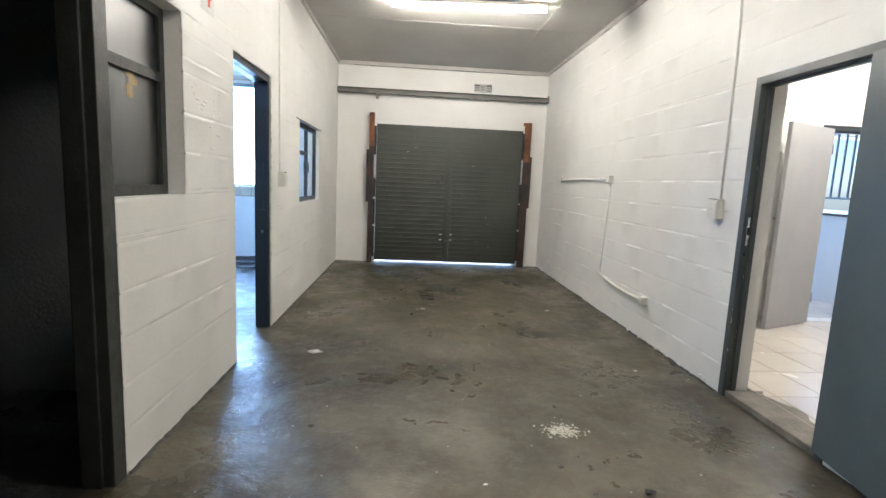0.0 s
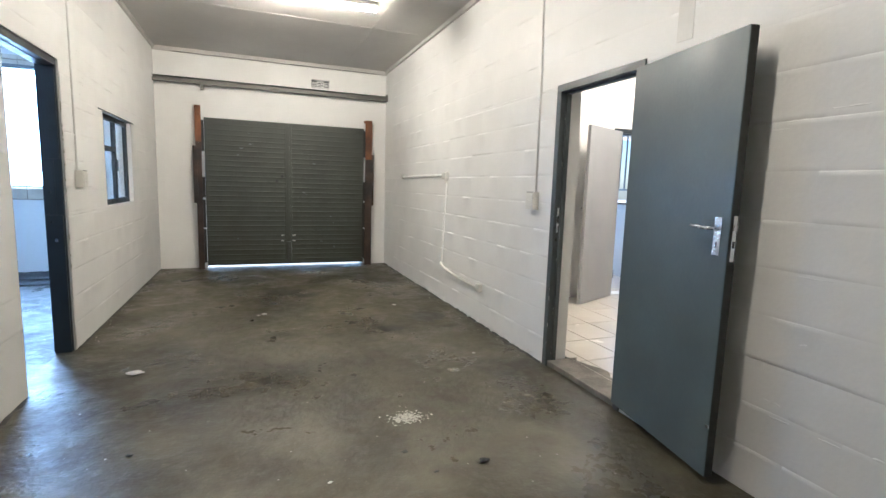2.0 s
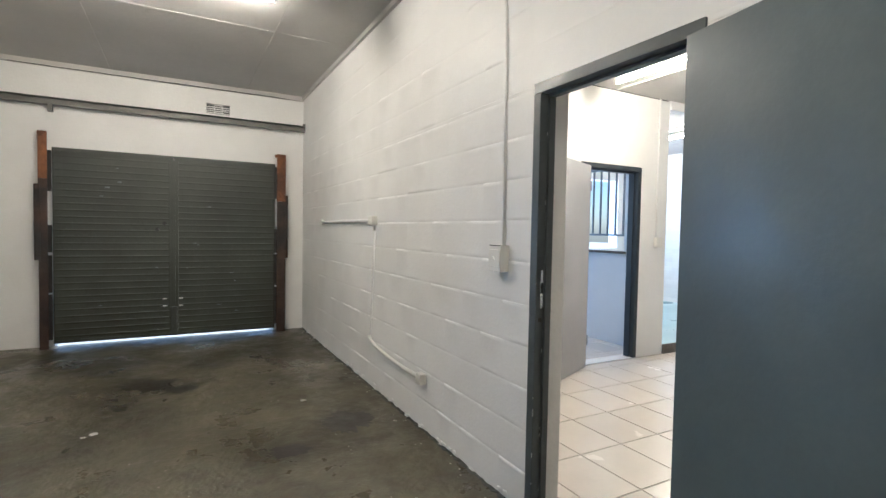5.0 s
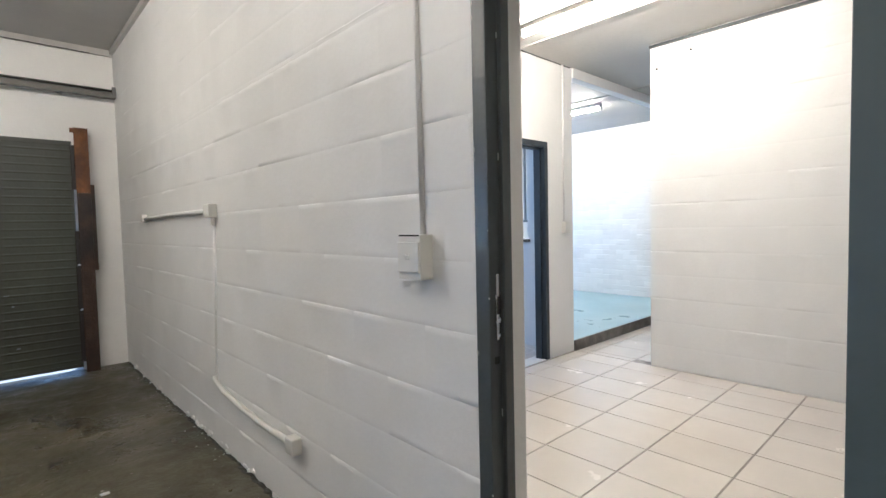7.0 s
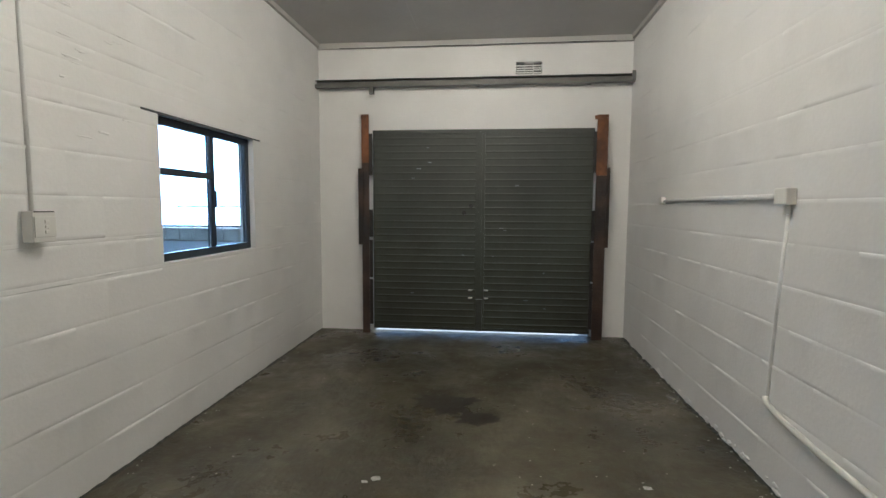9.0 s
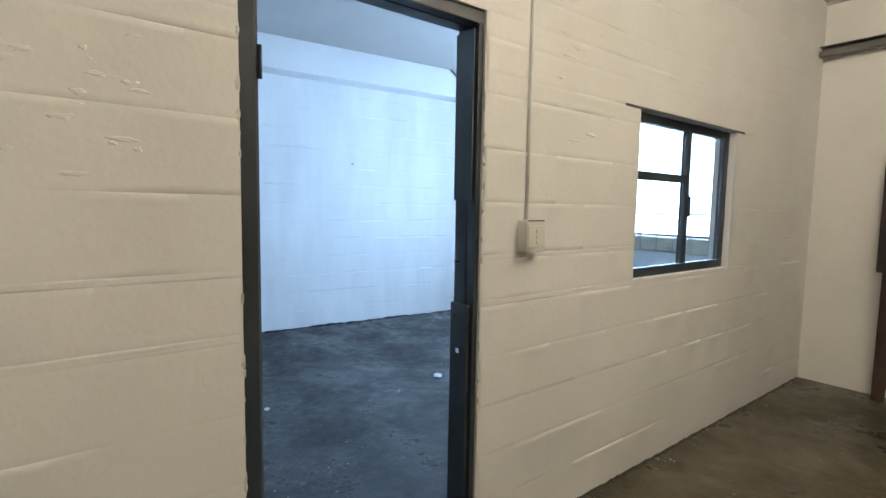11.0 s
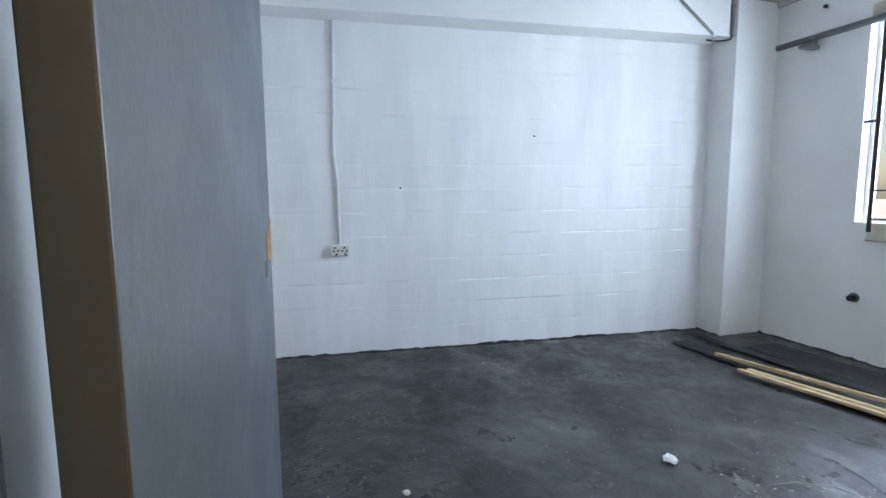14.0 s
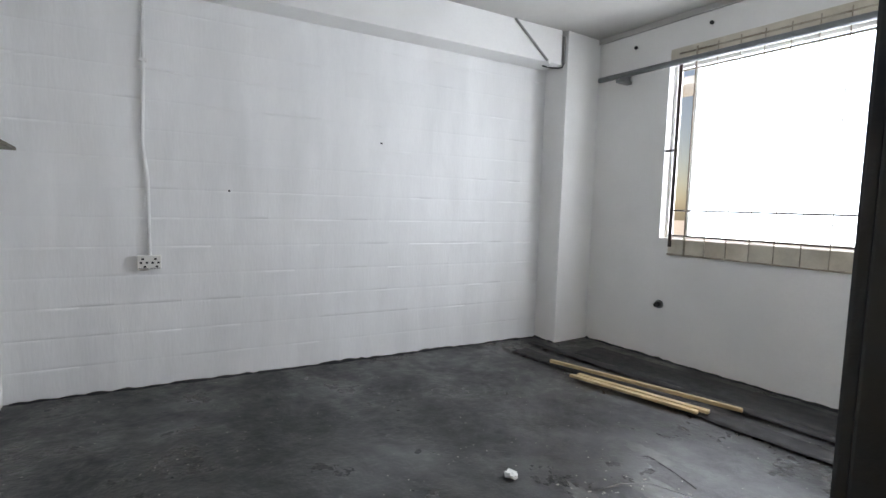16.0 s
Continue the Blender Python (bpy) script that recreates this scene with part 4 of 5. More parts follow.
part("lower_run", pipe_mesh([(XR - 0.016, 5.052, 0.445), (XR - 0.020, 5.035, 0.418), (XR - 0.024, 4.90, 0.392), (XR - 0.026, 4.6, 0.368), (XR - 0.026, 4.3, 0.357), (XR - 0.024, 4.02, 0.360)], 0.0155), M["plastic"], c2, "white plastic pipe, slightly bowed")
part("junction_box", boxes((XR - 0.052, 3.945, 0.325, XR - 0.004, 4.020, 0.400), bevel=0.008), M["plastic"], c2, "small white junction box")

sock = thing("wall_socket", "double wall socket with dark outlets below a conduit", "socket")
SY = -3.545
part("body", boxes((0.0, SY - 0.075, 0.865, 0.045, SY + 0.070, 0.962), bevel=0.004), M["plastic"], sock)
r = random.Random(2)
for c in (SY - 0.038, SY + 0.034):
    for dy, dz in ((-0.018, 0.0), (0.018, 0.0), (0.0, 0.026), (0.012, -0.028)):
        y, z = c + dy + r.uniform(-0.004, 0.004), 0.912 + dz
        part("outlet_hole", boxes((0.0445, y - 0.008, z - 0.007, 0.0462, y + 0.008, z + 0.007), bevel=0.0005), M["black"], sock)
    part("cover", boxes((0.0452, c - 0.032, 0.869, 0.0458, c + 0.032, 0.8755), bevel=0.0002), M["greycable"], sock)
sock.matrix_world = SKEW
c3 = conduit("white conduit down the far wall to the socket", [(0.012, SY, 0.961), (0.012, SY - 0.002, 1.5), (0.012, SY - 0.03, 1.75), (0.012, SY - 0.015, 2.2), (0.012, SY - 0.01, 2.788)], 0.012)
part("clip", boxes((0.0, SY - 0.04, 2.30, 0.026, SY + 0.012, 2.325), bevel=0.003), M["pipe"], c3)
c3.matrix_world = SKEW

# ---------- daylit room ----------
win3 = steel_window("window_3", "y", YE + 0.09, YE + 0.13, *W3, [-2.455], [], M["pipe"], "bright steel window with cream flaking frames", frame_w=0.03, bar=0.022)
pane(win3, "y", YE + 0.11, -2.443, W3[1] - 0.031, W3[2] + 0.031, W3[3] - 0.031)
setting("window_sill", boxes((-2.56, YE - 0.012, 0.985, W3[1] + 0.05, YE - 0.001, 1.128), bevel=0.003), M["sill"], "cream painted timber sill board, dirty and flaking", "window sill")
setting("window_head", boxes((W3[0] + 0.01, YE - 0.010, W3[3] + 0.012, W3[1] + 0.05, YE - 0.001, W3[3] + 0.13), bevel=0.003), M["sill"], "cream painted head board above the window", "window trim")
grille = thing("burglar_bars", "rusty cream burglar bars over the bright window", "window bars")
part("flat_bar", boxes((-2.553, YE - 0.030, 1.06, -2.522, YE - 0.020, 2.70), bevel=0.003), M["oldpost"], grille, "brown flat bar beside the reveal")
part("peg", boxes((W3[0] + 0.002, YE + 0.004, 1.922, -2.535, YE + 0.016, 1.942), bevel=0.002), M["cable"], grille, "dark peg across the reveal")
for k in range(11):
    x = -2.398 + k * 0.178
    part("upright_bar", pipe_mesh([(x, YE - 0.030, 0.985), (x, YE - 0.030, 2.80)], 0.0085 if k == 0 else 0.0042, 8), M["bars"], grille)
for z in (0.995, 1.165, 1.390, 2.62, 2.775):
    part("cross_bar", pipe_mesh([(-2.56, YE - 0.018, z), (W3[1] + 0.08, YE - 0.018, z - 0.012)], 0.0075, 8), M["oldpost"] if z in (1.165, 1.390) else M["bars"], grille)
setting("eave", boxes((W3[0] - 1.6, YE + 0.60, 2.66, W3[1] + 1.0, YE + 1.1, 2.74)), M["outside"], "grey eave outside the window", "eave")

rod = thing("pipe_rail", "grey steel pipe rail on brackets across the window head", "rail")
part("pipe", pipe_mesh([(-3.335, 7.70, 2.672), (-2.0, 7.70, 2.668), (-0.5, 7.70, 2.662)], 0.026, 14), M["galv"], rod)
for x in (-3.08, -0.62):
    part("bracket", boxes((x - 0.03, 7.66, 2.602, x + 0.03, YE - 0.001, 2.632), bevel=0.003), M["galv"], rod)
    part("bracket", boxes((x - 0.012, 7.69, 2.6325, x + 0.012, YE - 0.001, 2.69), bevel=0.002), M["galv"], rod)

stub = thing("pipe_stub", "dark pipe stub poking from the plaster under the window", "pipe")
part("collar", pipe_mesh([(-2.613, YE - 0.001, 0.515), (-2.613, YE - 0.012, 0.515)], 0.040, 16), M["galv"], stub)
part("pipe", pipe_mesh([(-2.613, YE - 0.0125, 0.515), (-2.613, YE - 0.060, 0.512)], 0.024, 14), M["rubber"], stub)

cab = thing("wall_cable", "grey conduit and black cable looping under the beam", "cable")
part("conduit", pipe_mesh([(-3.525, 6.72, 3.11), (-3.505, 6.95, 2.93), (-3.495, 7.12, 2.80)], 0.012), M["greycable"], cab)
part("riser", pipe_mesh([(-3.478, 7.325, 3.06), (-3.474, 7.322, 2.93), (-3.478, 7.325, 2.80)], 0.016), M["greycable"], cab)
part("loop", pipe_mesh([(-3.478, 7.325, 2.798), (-3.482, 7.31, 2.765), (-3.50, 7.27, 2.755), (-3.56, 7.22, 2.765), (-3.60, 7.15, 2.780)], 0.007), M["cable"], cab)
part("elbow", pipe_mesh([(-3.495, 7.12, 2.799), (-3.50, 7.15, 2.775), (-3.54, 7.17, 2.768)], 0.012), M["pipe"], cab)

solid("corner_shelf", boxes((-4.06, YN + 0.001, 1.640, -3.2, YN + 0.13, 1.660), bevel=0.002), M["shelf"], "brown board shelf fixed to the white wall", "shelf")
for y, z in ((-1.80, 1.900), (-3.02, 1.44)):
    nail = tagged(new("wall_nail", finish("wall_nail", pipe_mesh([(0.0, y, z), (0.02, y, z - 0.004)], 0.007, 8), M["black"])), "dark nail standing out of the whitewashed wall", "nail")
    nail.matrix_world = SKEW
for x, z in ((-3.02, 2.94), (-2.30, 2.97), (-1.55, 2.97)):
    tagged(new("wall_plug", finish("wall_plug", pipe_mesh([(x, YE - 0.001, z), (x, YE - 0.02, z)], 0.016, 8), M["cable"])), "dark fixing plug standing out of the plaster", "plug")


def plank(x0, y0, x1, y1, w, h, z, mat, label, name="timber_batten", group="loose timber"):
    d = Vector((x1 - x0, y1 - y0, 0))
    ob = solid(name, boxes((0, -w * 0.38, 0, d.length, w * 0.38, h), bevel=0.002), mat, label, "timber", group=group)
    ob.matrix_world = Matrix.Translation((x0, y0, z)) @ pose(0, 0, 0, 0, 0, math.degrees(math.atan2(d.y, d.x)))
    return ob


def sheet_strip(x0, y0, x1, y1, w, lift, seed, label):
    """A limp black strip lying on the floor, buckled along its length."""
    d = Vector((x1 - x0, y1 - y0, 0))
    side = Vector((-d.y, d.x, 0)).normalized()
    bm = bmesh.new()
    rows = []
    N = 26
    for layer in (0, 1):
        for i in range(N + 1):
            p = Vector((x0, y0, 0)) + d * (i / N)
            row = []
            for k in range(5):
                s = k / 4 - 0.5
                h = 0.004 + lift * (0.5 + 0.5 * noise.noise((i * 0.25 + seed, k * 0.7, seed))) * (1 - abs(s) * 0.8)
                jag = 0.02 * noise.noise((i * 0.6, k * 0.1, seed + 4)) * (abs(s) > 0.4)
                q = p + side * (s * w + jag)
                row.append(bm.verts.new((q.x, q.y, h + (0.004 if layer else 0))))
            rows.append(row)
    for base in (0, N + 1):
        for i in range(N):
            for k in range(4):
                f = bm.faces.new((rows[base + i][k], rows[base + i][k + 1], rows[base + i + 1][k + 1], rows[base + i + 1][k]))
                f.smooth = True
    b = N + 1
    for i in range(N):
        for k in (0, 4):
            bm.faces.new((rows[i][k], rows[i + 1][k], rows[b + i + 1][k], rows[b + i][k]))
    for i in (0, N):
        for k in range(4):
            bm.faces.new((rows[i][k], rows[i][k + 1], rows[b + i][k + 1], rows[b + i][k]))
    return solid("plastic_strip", bm, M["sheet"], label, "plastic sheet", group="black strips")


sheet_strip(-3.40, 6.83, -0.55, 6.97, 0.20, 0.02, 3, "limp black plastic strip lying on the cement floor")
sheet_strip(-3.52, 7.10, -0.60, 7.24, 0.10, 0.05, 9, "folded black plastic strip lying along the wall")
# stands for a darker stretch of floor, not a third strip
sheet_strip(-3.10, 7.40, -0.60, 7.52, 0.42, 0.008, 15, "dark floor beside the wall, laid as a flat black sheet")
plank(-2.60, 6.640, -1.66, 6.825, 0.050, 0.020, 0.030, M["wood"], "pale pine batten lying on black plastic strips")
plank(-2.57, 6.695, -1.62, 6.890, 0.055, 0.022, 0.033, M["wood"], "pale pine batten lying beside another")
plank(-2.93, 6.755, -1.51, 7.110, 0.040, 0.026, 0.036, M["wood"], "longer pale pine batten lying along the strips")


def crumple(name, at, size, seed, label, mat):
    bm = bmesh.new()
    bmesh.ops.create_icosphere(bm, subdivisions=3, radius=1.0)
    for v in bm.verts:
        k = 1 + 0.55 * noise.noise(v.co * 1.7 + Vector((seed, 0, 0))) + 0.25 * noise.noise(v.co * 4 + Vector((0, seed, 0)))
        v.co = Vector((v.co.x * size[0] * k, v.co.y * size[1] * k, v.co.z * size[2] * k))
    low = min(v.co.z for v in bm.verts)
    for v in bm.verts:
        v.co.z -= low
    ob = solid(name, bm, mat, label, "litter")
    ob.location = at
    return ob


crumple("paper_scrap", (-1.765, 5.262, 0.001), (0.042, 0.030, 0.012), 3, "crumpled white paper scrap on the cement floor", M["paper"])
crumple("paper_scrap", (0.515, 3.447, 0.001), (0.05, 0.022, 0.012), 8, "flattened white scrap on the concrete floor", M["paper"])
crumple("paper_scrap", (-1.9, 3.9, 0.001), (0.018, 0.016, 0.008), 12, "tiny white crumb on the cement floor", M["paper"])
crumple("paper_scrap", (1.36, 4.83, 0.001), (0.024, 0.014, 0.008), 15, "small pale scrap on the concrete floor", M["paper"])
for k, (x, y, a) in enumerate(((1.31, 4.80, 0.016), (2.72, 4.90, 0.020), (2.92, 3.21, 0.012), (1.58, 1.82, 0.010), (1.51, 1.70, 0.012))):
    crumple("paint_flake", (x, y, 0.001), (a, a * 0.6, a * 0.3), 20 + k, "small white paint flake on the concrete floor", M["paper"])
for k, (x, y, a) in enumerate(((0.705, 2.33, 0.014), (1.967, 1.955, 0.016), (2.31, 1.76, 0.026), (2.06, 1.75, 0.012))):
    crumple("dirt_clod", (x, y, 0.001), (a, a * 0.55, a * 0.35), 30 + k, "small dark crumb of dirt on the concrete floor", M["edge"])
wire = thing("loose_wire", "thin pale wire curled on the cement floor", "wire")
part("wire", pipe_mesh([(-1.45, 5.55, 0.004), (-1.42, 5.68, 0.012), (-1.33, 5.80, 0.02), (-1.22, 5.86, 0.012), (-1.10, 5.90, 0.004)], 0.0022, 6), M["greycable"], wire)
part("wire_end", pipe_mesh([(-1.45, 6.05, 0.004), (-1.34, 6.02, 0.010), (-1.20, 5.98, 0.004)], 0.0022, 6), M["cable"], wire)


def scatter(name, count, x0, x1, y0, y1, smin, smax, mat, label, seed, centre=None, spread=0.2):
    """Crumbs strewn on a floor, one joined mesh."""
    r = random.Random(seed)
    verts, faces = [], []
    for _ in range(count):
        if centre:
            x, y = r.gauss(centre[0], spread), r.gauss(centre[1], spread * 0.7)
        else:
            x, y = r.uniform(x0, x1), r.uniform(y0, y1)
        s, a, h = r.uniform(smin, smax), r.uniform(0, 6.28), r.uniform(0.4, 0.9)
        b = len(verts)
        for k in range(5):
            q = a + k * 1.257
            verts.append((x + s * math.cos(q) * r.uniform(0.5, 1.2), y + s * math.sin(q) * r.uniform(0.5, 1.2), 0.0008))
        verts.append((x + s * 0.2, y, s * h * 0.6 + 0.001))
        faces += [(b + k, b + (k + 1) % 5, b + 5) for k in range(5)]
    me = bpy.data.meshes.new(name)
    me.from_pydata(verts, [], faces)
    me.materials.append(mat)
    tagged(new(name, me), label, "debris", kind="stuff")


scatter("plaster_crumbs", 420, 0, 0, 0, 0, 0.001, 0.009, M["powder"], "white plaster crumbs spilt in a patch on concrete", 5, (2.085, 2.315), 0.048)
scatter("floor_grit", 260, 0.15, 3.2, 0.4, 7.5, 0.0015, 0.008, M["grit"], "pale grit and paint flecks on the concrete", 6)
scatter("floor_grit", 620, -3.9, -0.3, 3.1, 7.4, 0.0012, 0.006, M["grit"], "pale grit and paint flecks on the cement", 7)
scatter("wall_foot_crumbs", 70, 3.22, 3.335, 2.9, 7.8, 0.002, 0.009, M["powder"], "paint crumbs along the foot of the wall", 8)
scatter("wall_foot_crumbs", 50, 0.005, 0.10, 4.2, 7.8, 0.002, 0.009, M["powder"], "paint crumbs along the foot of the wall", 9)


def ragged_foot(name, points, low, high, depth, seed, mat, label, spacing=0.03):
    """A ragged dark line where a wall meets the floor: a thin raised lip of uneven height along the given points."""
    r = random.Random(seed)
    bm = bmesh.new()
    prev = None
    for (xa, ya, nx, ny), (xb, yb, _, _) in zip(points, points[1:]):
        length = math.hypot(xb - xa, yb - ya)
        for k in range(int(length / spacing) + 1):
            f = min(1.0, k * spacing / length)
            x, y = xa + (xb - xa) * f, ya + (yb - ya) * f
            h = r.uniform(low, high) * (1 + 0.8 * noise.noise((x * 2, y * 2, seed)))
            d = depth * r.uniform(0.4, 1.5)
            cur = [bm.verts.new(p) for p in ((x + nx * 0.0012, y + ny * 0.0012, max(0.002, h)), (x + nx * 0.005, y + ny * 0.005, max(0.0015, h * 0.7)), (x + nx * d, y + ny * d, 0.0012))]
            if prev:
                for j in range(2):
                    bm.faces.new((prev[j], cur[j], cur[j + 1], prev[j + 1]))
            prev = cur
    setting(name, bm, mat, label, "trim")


far = [SKEW @ Vector((0.0, y, 0)) for y in (-4.35, -0.002)]
ragged_foot("skirting_far", [(far[0].x, far[0].y, 1, 0), (far[1].x, far[1].y, 1, 0)], 0.002, 0.017, 0.032, 21, M["sheet"], "ragged near-black line at the wall foot", 0.05)
ragged_foot("skirting_front", [(-3.44, YE, 0, -1), (-0.25, YE, 0, -1)], 0.002, 0.015, 0.034, 22, M["sheet"], "ragged near-black line at the wall foot", 0.05)
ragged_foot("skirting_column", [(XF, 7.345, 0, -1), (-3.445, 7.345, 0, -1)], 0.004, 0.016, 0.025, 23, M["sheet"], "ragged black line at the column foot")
ragged_foot("skirting_right", [(XR, 2.87, -1, 0), (XR, 7.80, -1, 0)], 0.003, 0.014, 0.022, 24, M["edge"], "dark uneven line at the wall foot")
ragged_foot("skirting_left", [(0.0, 4.14, 1, 0), (0.0, 7.80, 1, 0)], 0.003, 0.012, 0.020, 25, M["edge"], "dark uneven line at the wall foot")
ragged_foot("skirting_left_near", [(0.0, 1.89, 1, 0), (0.0, 3.24, 1, 0)], 0.003, 0.012, 0.020, 26, M["edge"], "dark uneven line at the wall foot")

# a slightly grey raised strip above the open door
setting("plaster_chase", boxes((XR - 0.006, 1.70, 2.10, XR - 0.0002, 1.80, CEIL - 0.046), bevel=0.002), M["patch"], "slightly grey raised strip running up the wall", "trim")
# oil stains on the bay floor, thin films with a ragged edge
def stain(x, y, rx, ry, seed, mat, label, name="oil_stain", group="oil stains"):
    bm = bmesh.new()
    ring = []
    for k in range(110):
        a = 2 * math.pi * k / 110
        c, d = math.cos(a), math.sin(a)
        q = 1 + 0.5 * noise.noise((c * 1.6 + seed, d * 1.6, seed)) + 0.3 * noise.noise((c * 5, d * 5 + seed, 0)) + 0.22 * noise.noise((c * 14, d * 14 + seed, 2))
        ring.append(bm.verts.new((x + rx * q * c, y + ry * q * d, 0.0012)))
    mid = bm.verts.new((x, y, 0.0018))
    for k in range(110):
        bm.faces.new((ring[k], ring[(k + 1) % 110], mid))
    solid(name, bm, mat, label, "stain", group=group)


stain(1.62, 5.85, 0.22, 0.16, 3, M["oil"], "dark oil stain soaked into the concrete floor")
stain(1.84, 5.62, 0.14, 0.10, 8, M["oil"], "smaller dark oil stain on the concrete floor")
stain(2.45, 4.05, 0.13, 0.09, 12, M["oil"], "faint dark oil stain near the wall")
stain(2.9, 4.35, 0.16, 0.20, 17, M["oil"], "dark damp stain at the wall foot")


for x, y, rx, ry, seed in ((-1.10, 5.80, 0.26, 0.13, 31), (-0.85, 5.40, 0.22, 0.12, 34), (-1.45, 5.45, 0.12, 0.05, 37), (-1.55, 6.1, 0.16, 0.05, 40)):
    stain(x, y, rx, ry, seed, M["worn"], "pale scraped patch on the dark cement floor", "worn_patch", "scraped patches")
scatter("floor_grit", 240, 0, 0, 0, 0, 0.0015, 0.010, M["grit"], "loose cement crumbs on the scraped floor", 17, (-1.0, 5.55), 0.26)


def wall_lumps(name, spots, mat, label):
    """Lumps and runs of old plaster under the paint, flattened on an x wall: (x, y, z, half width, half height, thickness)."""
    bm = bmesh.new()
    for i, (x, y, z, w, h, d) in enumerate(spots):
        made = bmesh.ops.create_icosphere(bm, subdivisions=3, radius=1.0)["verts"]
        for v in made:
            k = 1 + 0.6 * noise.noise(v.co * 1.9 + Vector((i * 3.1, 0, 0))) + 0.3 * noise.noise(v.co * 5 + Vector((0, i * 1.7, 0)))
            v.co = Vector((x + v.co.x * d * k, y + v.co.y * w * k, z + v.co.z * h * k))
    for f in bm.faces:
        f.smooth = True
    solid(name, bm, mat, label, "plaster", kind="stuff")


r = random.Random(41)
wall_lumps("plaster_lumps", [(0.0, r.uniform(2.62, 3.02), r.uniform(1.42, 1.85), r.uniform(0.006, 0.035), r.uniform(0.003, 0.010), r.uniform(0.002, 0.004)) for _ in range(26)], M["block"], "lumps of old plaster under the white paint")
wall_lumps("plaster_lumps", [(0.0, r.uniform(4.5, 5.1), r.uniform(1.7, 2.4), r.uniform(0.02, 0.07), r.uniform(0.003, 0.008), r.uniform(0.002, 0.004)) for _ in range(14)], M["block"], "lumps of old plaster under the white paint")
wall_lumps("plaster_lumps", [(-0.002, 3.243 + r.uniform(-0.002, 0.001), r.uniform(0.3, 1.9), r.uniform(0.003, 0.006), r.uniform(0.008, 0.03), r.uniform(0.003, 0.006)) for _ in range(16)]
           + [(-0.002, 4.131 + r.uniform(-0.001, 0.002), r.uniform(0.3, 1.9), r.uniform(0.003, 0.006), r.uniform(0.006, 0.02), r.uniform(0.003, 0.005)) for _ in range(14)] + [(-0.004, 3.243, 0.975, 0.007, 0.024, 0.006), (-0.005, 3.246, 0.935, 0.005, 0.014, 0.007)], M["powder"], "raw plaster lumps at the corners of the doorway")

wall_lumps("plaster_lumps", [(-0.004, 1.889 + r.uniform(-0.003, 0.002), z + r.uniform(-0.012, 0.012), r.uniform(0.006, 0.012), r.uniform(0.010, 0.028), r.uniform(0.005, 0.010)) for z in (0.04, 0.205, 0.41, 0.615, 0.64, 0.82, 1.02, 1.19)]
           + [(-0.004, W2[1] + 0.002, z, r.uniform(0.004, 0.009), r.uniform(0.006, 0.015), r.uniform(0.004, 0.008)) for z in (1.43, 1.64, 1.66, 1.845, 2.05)], M["block"], "squeezed mortar at the corners of the wall")
r = random.Random(77)
wall_lumps("plaster_lumps", [(XR + 0.001, r.uniform(0.0, 1.25), r.uniform(0.25, 1.75), r.uniform(0.02, 0.09), r.uniform(0.003, 0.008), r.uniform(0.003, 0.005)) for _ in range(22)], M["block"], "lumps of old plaster under the white paint")
wall_lumps("plaster_lumps", [(XR - 0.001, r.uniform(2.9, 7.7), r.choice((0.006, 0.02, 0.035)), r.uniform(0.008, 0.035), r.uniform(0.006, 0.016), r.uniform(0.006, 0.014)) for _ in range(60)], M["block"], "uneven plaster along the foot of the wall")
bm = bmesh.new()
pts = [(0.25 + 0.1 * k, YE - 0.037, CEIL - 0.058 - 0.012 * abs(noise.noise((k * 0.37, 3.0, 0)))) for k in range(30)]
tube_along(bm, pts, 0.0035, 6)
setting("cornice_crack", bm, M["edge"], "dark open crack below the sagging cornice", "trim")

# ---------- tiled room ----------
th = setting("threshold", boxes((XR + 0.004, RD[0] + 0.05, 0.0, XR + 0.21, RD[1] - 0.05, F2 + 0.004), bevel=0.008), M["rough_cement"], "broken cement threshold under the steel frame", "threshold")
bm = bmesh.new()
r = random.Random(31)
inner, outer = [], []
for k in range(19):
    y = RD[0] + 0.06 + k * (RD[1] - RD[0] - 0.12) / 18
    outer.append((XR + 0.205, y))
    inner.append((XR + 0.255 + 0.075 * noise.noise((y * 5.0, 2.0, 0)) + 0.02 * r.random(), y))
for k in range(18):
    q = [bm.verts.new((x, y, z)) for (x, y), z in ((outer[k], F2 + 0.006), (inner[k], F2 + 0.003), (inner[k + 1], F2 + 0.003), (outer[k + 1], F2 + 0.006))]
    bm.faces.new(q)
setting("threshold_edge", bm, M["rough_cement"], "ragged cement edge over broken tiles", "threshold")
sw = thing("light_switch", "white surface switch below a conduit in the tiled room", "switch")
part("body", boxes((6.455, Y2 - 0.045, 1.235, 6.545, Y2 - 0.001, 1.345), bevel=0.004), M["plastic"], sw)
cc = conduit("white conduit down the plastered wall", [(6.475, Y2 - 0.014, 1.346), (6.475, Y2 - 0.014, CEIL2 - 0.005)], 0.010)
# no rail: shade under the ceiling edge, built as a dark strip
setting("picture_rail", boxes((X2 - 0.030, 0.0, CEIL2 - 0.035, X2 - 0.001, 3.86, CEIL2 - 0.012), bevel=0.003), M["frame"], "dark strip standing for shade at the wall head", "trim")
setting("ceiling_crack", boxes((5.05, Y2 - 0.004, CEIL2 - 0.012, 6.62, Y2 - 0.0005, CEIL2 - 0.003)), M["edge"], "dark open joint between wall and ceiling boards", "trim")
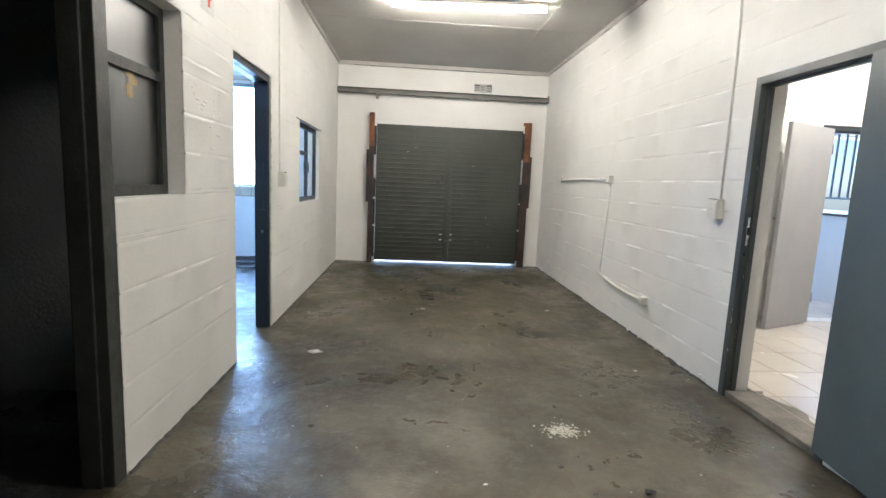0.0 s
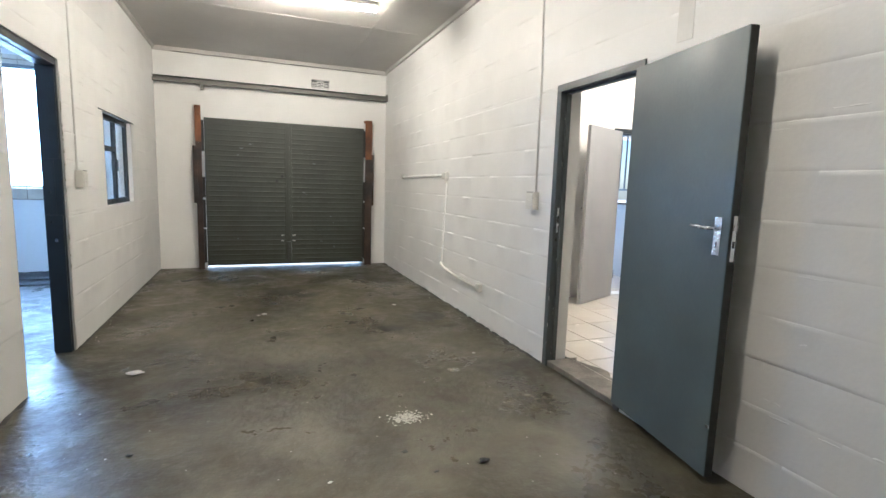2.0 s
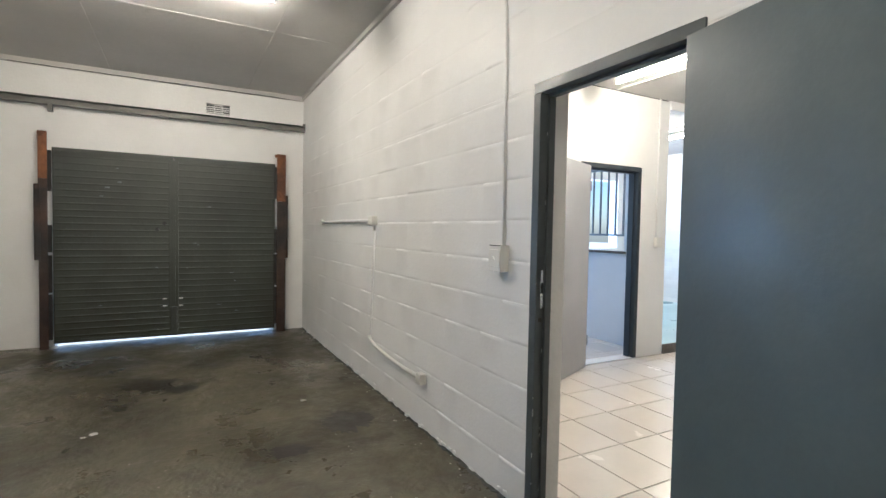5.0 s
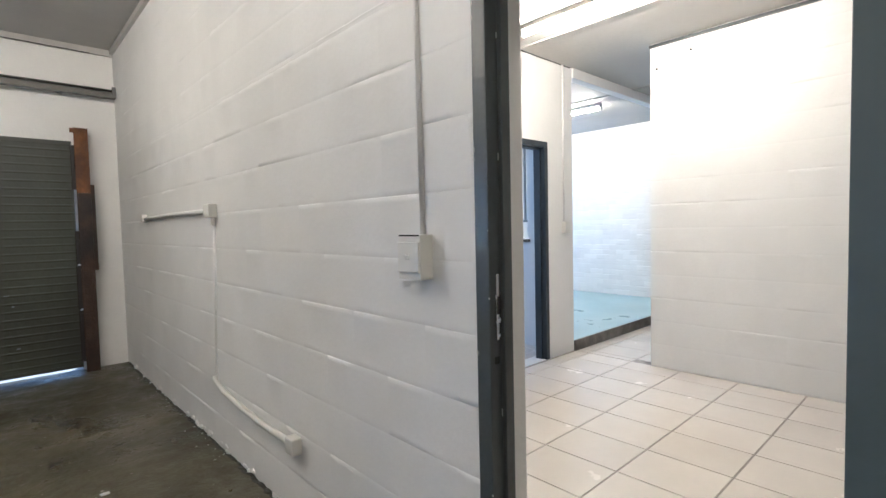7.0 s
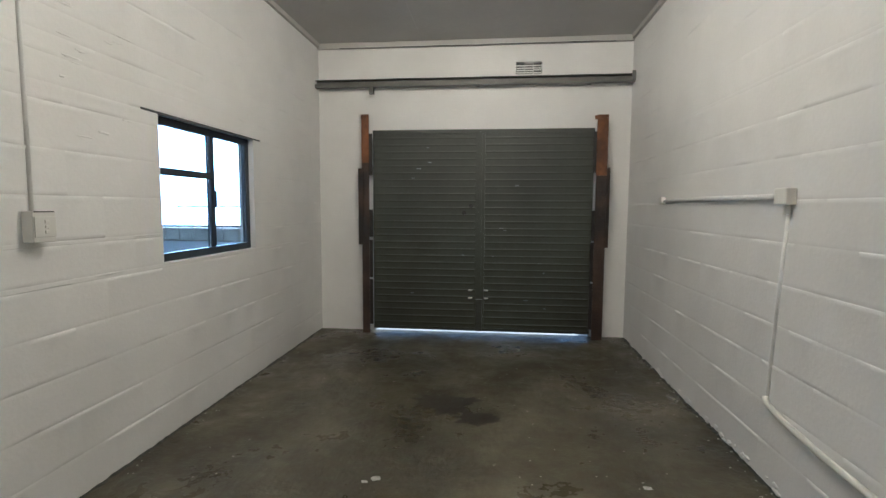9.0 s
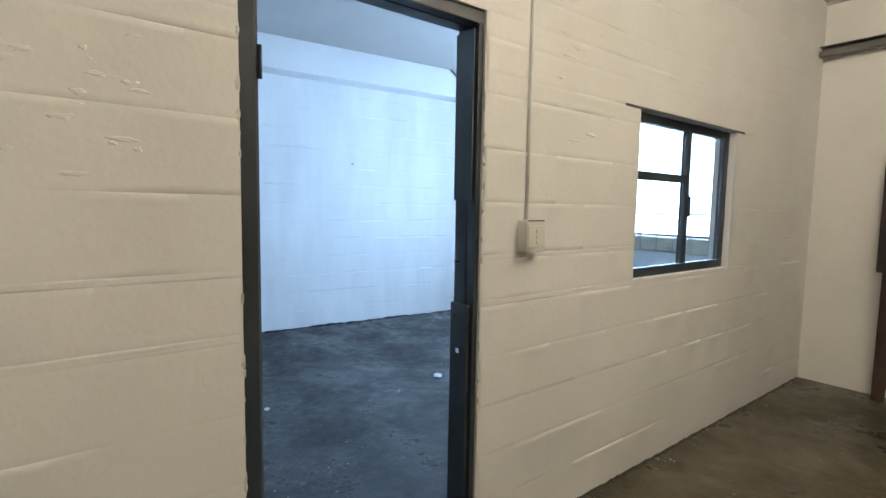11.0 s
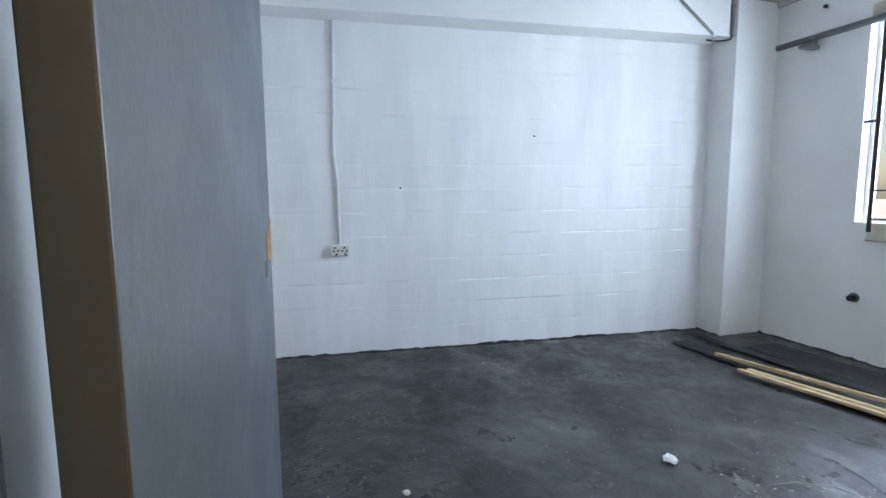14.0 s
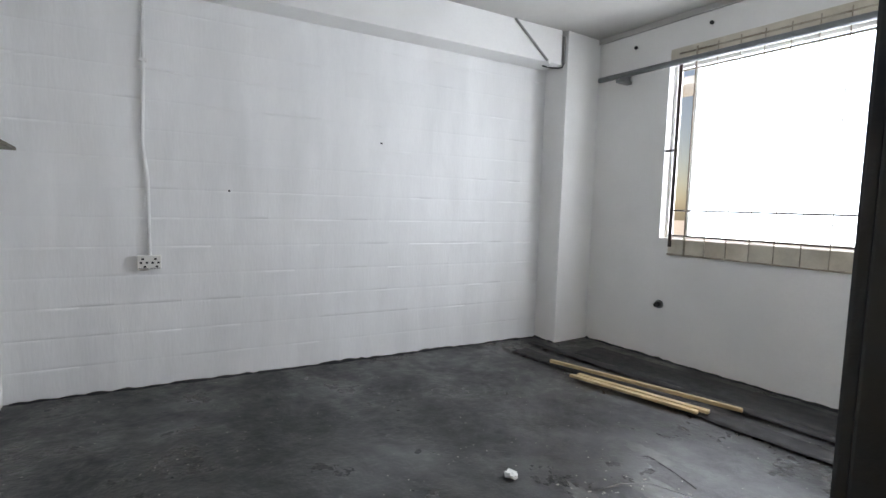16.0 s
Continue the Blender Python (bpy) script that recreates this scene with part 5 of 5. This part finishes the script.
for y, z in ((3.80, 2.64), (3.52, 2.73)):
    tagged(new("wall_nail", finish("wall_nail", pipe_mesh([(X2, y, z), (X2 - 0.02, y, z - 0.004)], 0.008, 8), M["black"])), "dark nail standing out of the white wall", "nail")
hatch = thing("burglar_bars", "pale vertical bars across the inner hatch", "window bars")
for k in range(9):
    y = W6[0] + 0.07 + k * (W6[1] - W6[0] - 0.14) / 8
    part("upright_bar", boxes((X2 - 0.075, y - 0.009, W6[2] + 0.2, X2 - 0.055, y + 0.009, W6[3] - 0.031), bevel=0.002), M["galv"], hatch)
for z in (W6[2] + 0.18, W6[3] - 0.03):
    part("cross_bar", boxes((X2 - 0.08, W6[0], z, X2 - 0.05, W6[1], z + 0.025), bevel=0.002), M["galv"], hatch)
setting("hatch_sill", boxes((X2 - 0.16, W6[0] - 0.03, W6[2] - 0.03, X2 + 0.04, W6[1] + 0.03, W6[2] - 0.001), bevel=0.003), M["shelf"], "narrow brown timber sill of the hatch", "window sill")

# ---------- pieces last: tiles, blocks, bricks ----------
lay_blocks(wall_left, "block", "x", -GAP, 1, 1.885, YE, 0, CEIL, HL, M["block"], seed=3)
lay_blocks(wall_right, "block", "x", XR + GAP, -1, -0.2, YE, 0, CEIL, [RD], M["block"], seed=5)
lay_blocks(wall_far, "block", "x", -GAP, 1, -4.38, 0.0, 0, 2.79, [], M["block3"], seed=7, proud=0.0042, inset=0.0024, wobble=0.0026, open_below=0.6)
lay_blocks(wall_tiled, "block", "x", X2 + GAP, -1, 1.0, 3.86, F2, CEIL2, [], M["block"], seed=9, open_below=0.0)
lay_blocks(wall_brick, "brick", "x", XB + 0.006, -1, 4.7, YE, F5, F5 + 31 * 0.082, [], M["brick"], course=0.082, length=0.235, proud=0.006, inset=0.005, wobble=0.0015, seed=11)


def lay_tiles(floor, x0, x1, y0, y1, z, tx, ty, ox, oy, keep):
    me_cache = {}
    i0, i1 = math.floor((x0 - ox) / tx), math.ceil((x1 - ox) / tx)
    j0, j1 = math.floor((y0 - oy) / ty), math.ceil((y1 - oy) / ty)
    for i in range(i0, i1):
        for j in range(j0, j1):
            xa, xb = max(x0, ox + i * tx), min(x1, ox + (i + 1) * tx)
            ya, yb = max(y0, oy + j * ty), min(y1, oy + (j + 1) * ty)
            if xb - xa < 0.03 or yb - ya < 0.03 or not keep((xa + xb) / 2, (ya + yb) / 2):
                continue
            w, h = xb - xa - 0.007, yb - ya - 0.007
            key = (round(w, 3), round(h, 3))
            if key not in me_cache:
                bm = bmesh.new()
                lo = [bm.verts.new((sx * w / 2, sy * h / 2, -0.006)) for sx, sy in ((-1, -1), (1, -1), (1, 1), (-1, 1))]
                hi = [bm.verts.new((sx * (w / 2 - 0.002), sy * (h / 2 - 0.002), 0)) for sx, sy in ((-1, -1), (1, -1), (1, 1), (-1, 1))]
                bm.faces.new(hi)
                for k in range(4):
                    bm.faces.new((lo[k], lo[(k + 1) % 4], hi[(k + 1) % 4], hi[k]))
                me = bpy.data.meshes.new("tile")
                bm.to_mesh(me)
                bm.free()
                me.materials.append(M["tile"])
                me_cache[key] = me
            ob = new("tile", me_cache[key])
            ob.parent = floor
            ob.location = ((xa + xb) / 2, (ya + yb) / 2, z)


lay_tiles(floor_tiled, XR + 0.205, X2 - 0.002, -0.15, Y2 - 0.03, F2, 0.345, 0.442, 5.025, 2.272, lambda x, y: True)
lay_tiles(floor_tiled, X2 + 0.005, 9.8, 2.5, Y2 - 0.03, F2, 0.345, 0.442, 5.025, 2.272, lambda x, y: y > 3.86 or x > X2 + 0.21)
lay_tiles(floor_tiled, XR + 0.205, X2 - 0.125, Y2 + 0.152, 7.80, F2, 0.345, 0.442, 5.025, 2.272, lambda x, y: True)
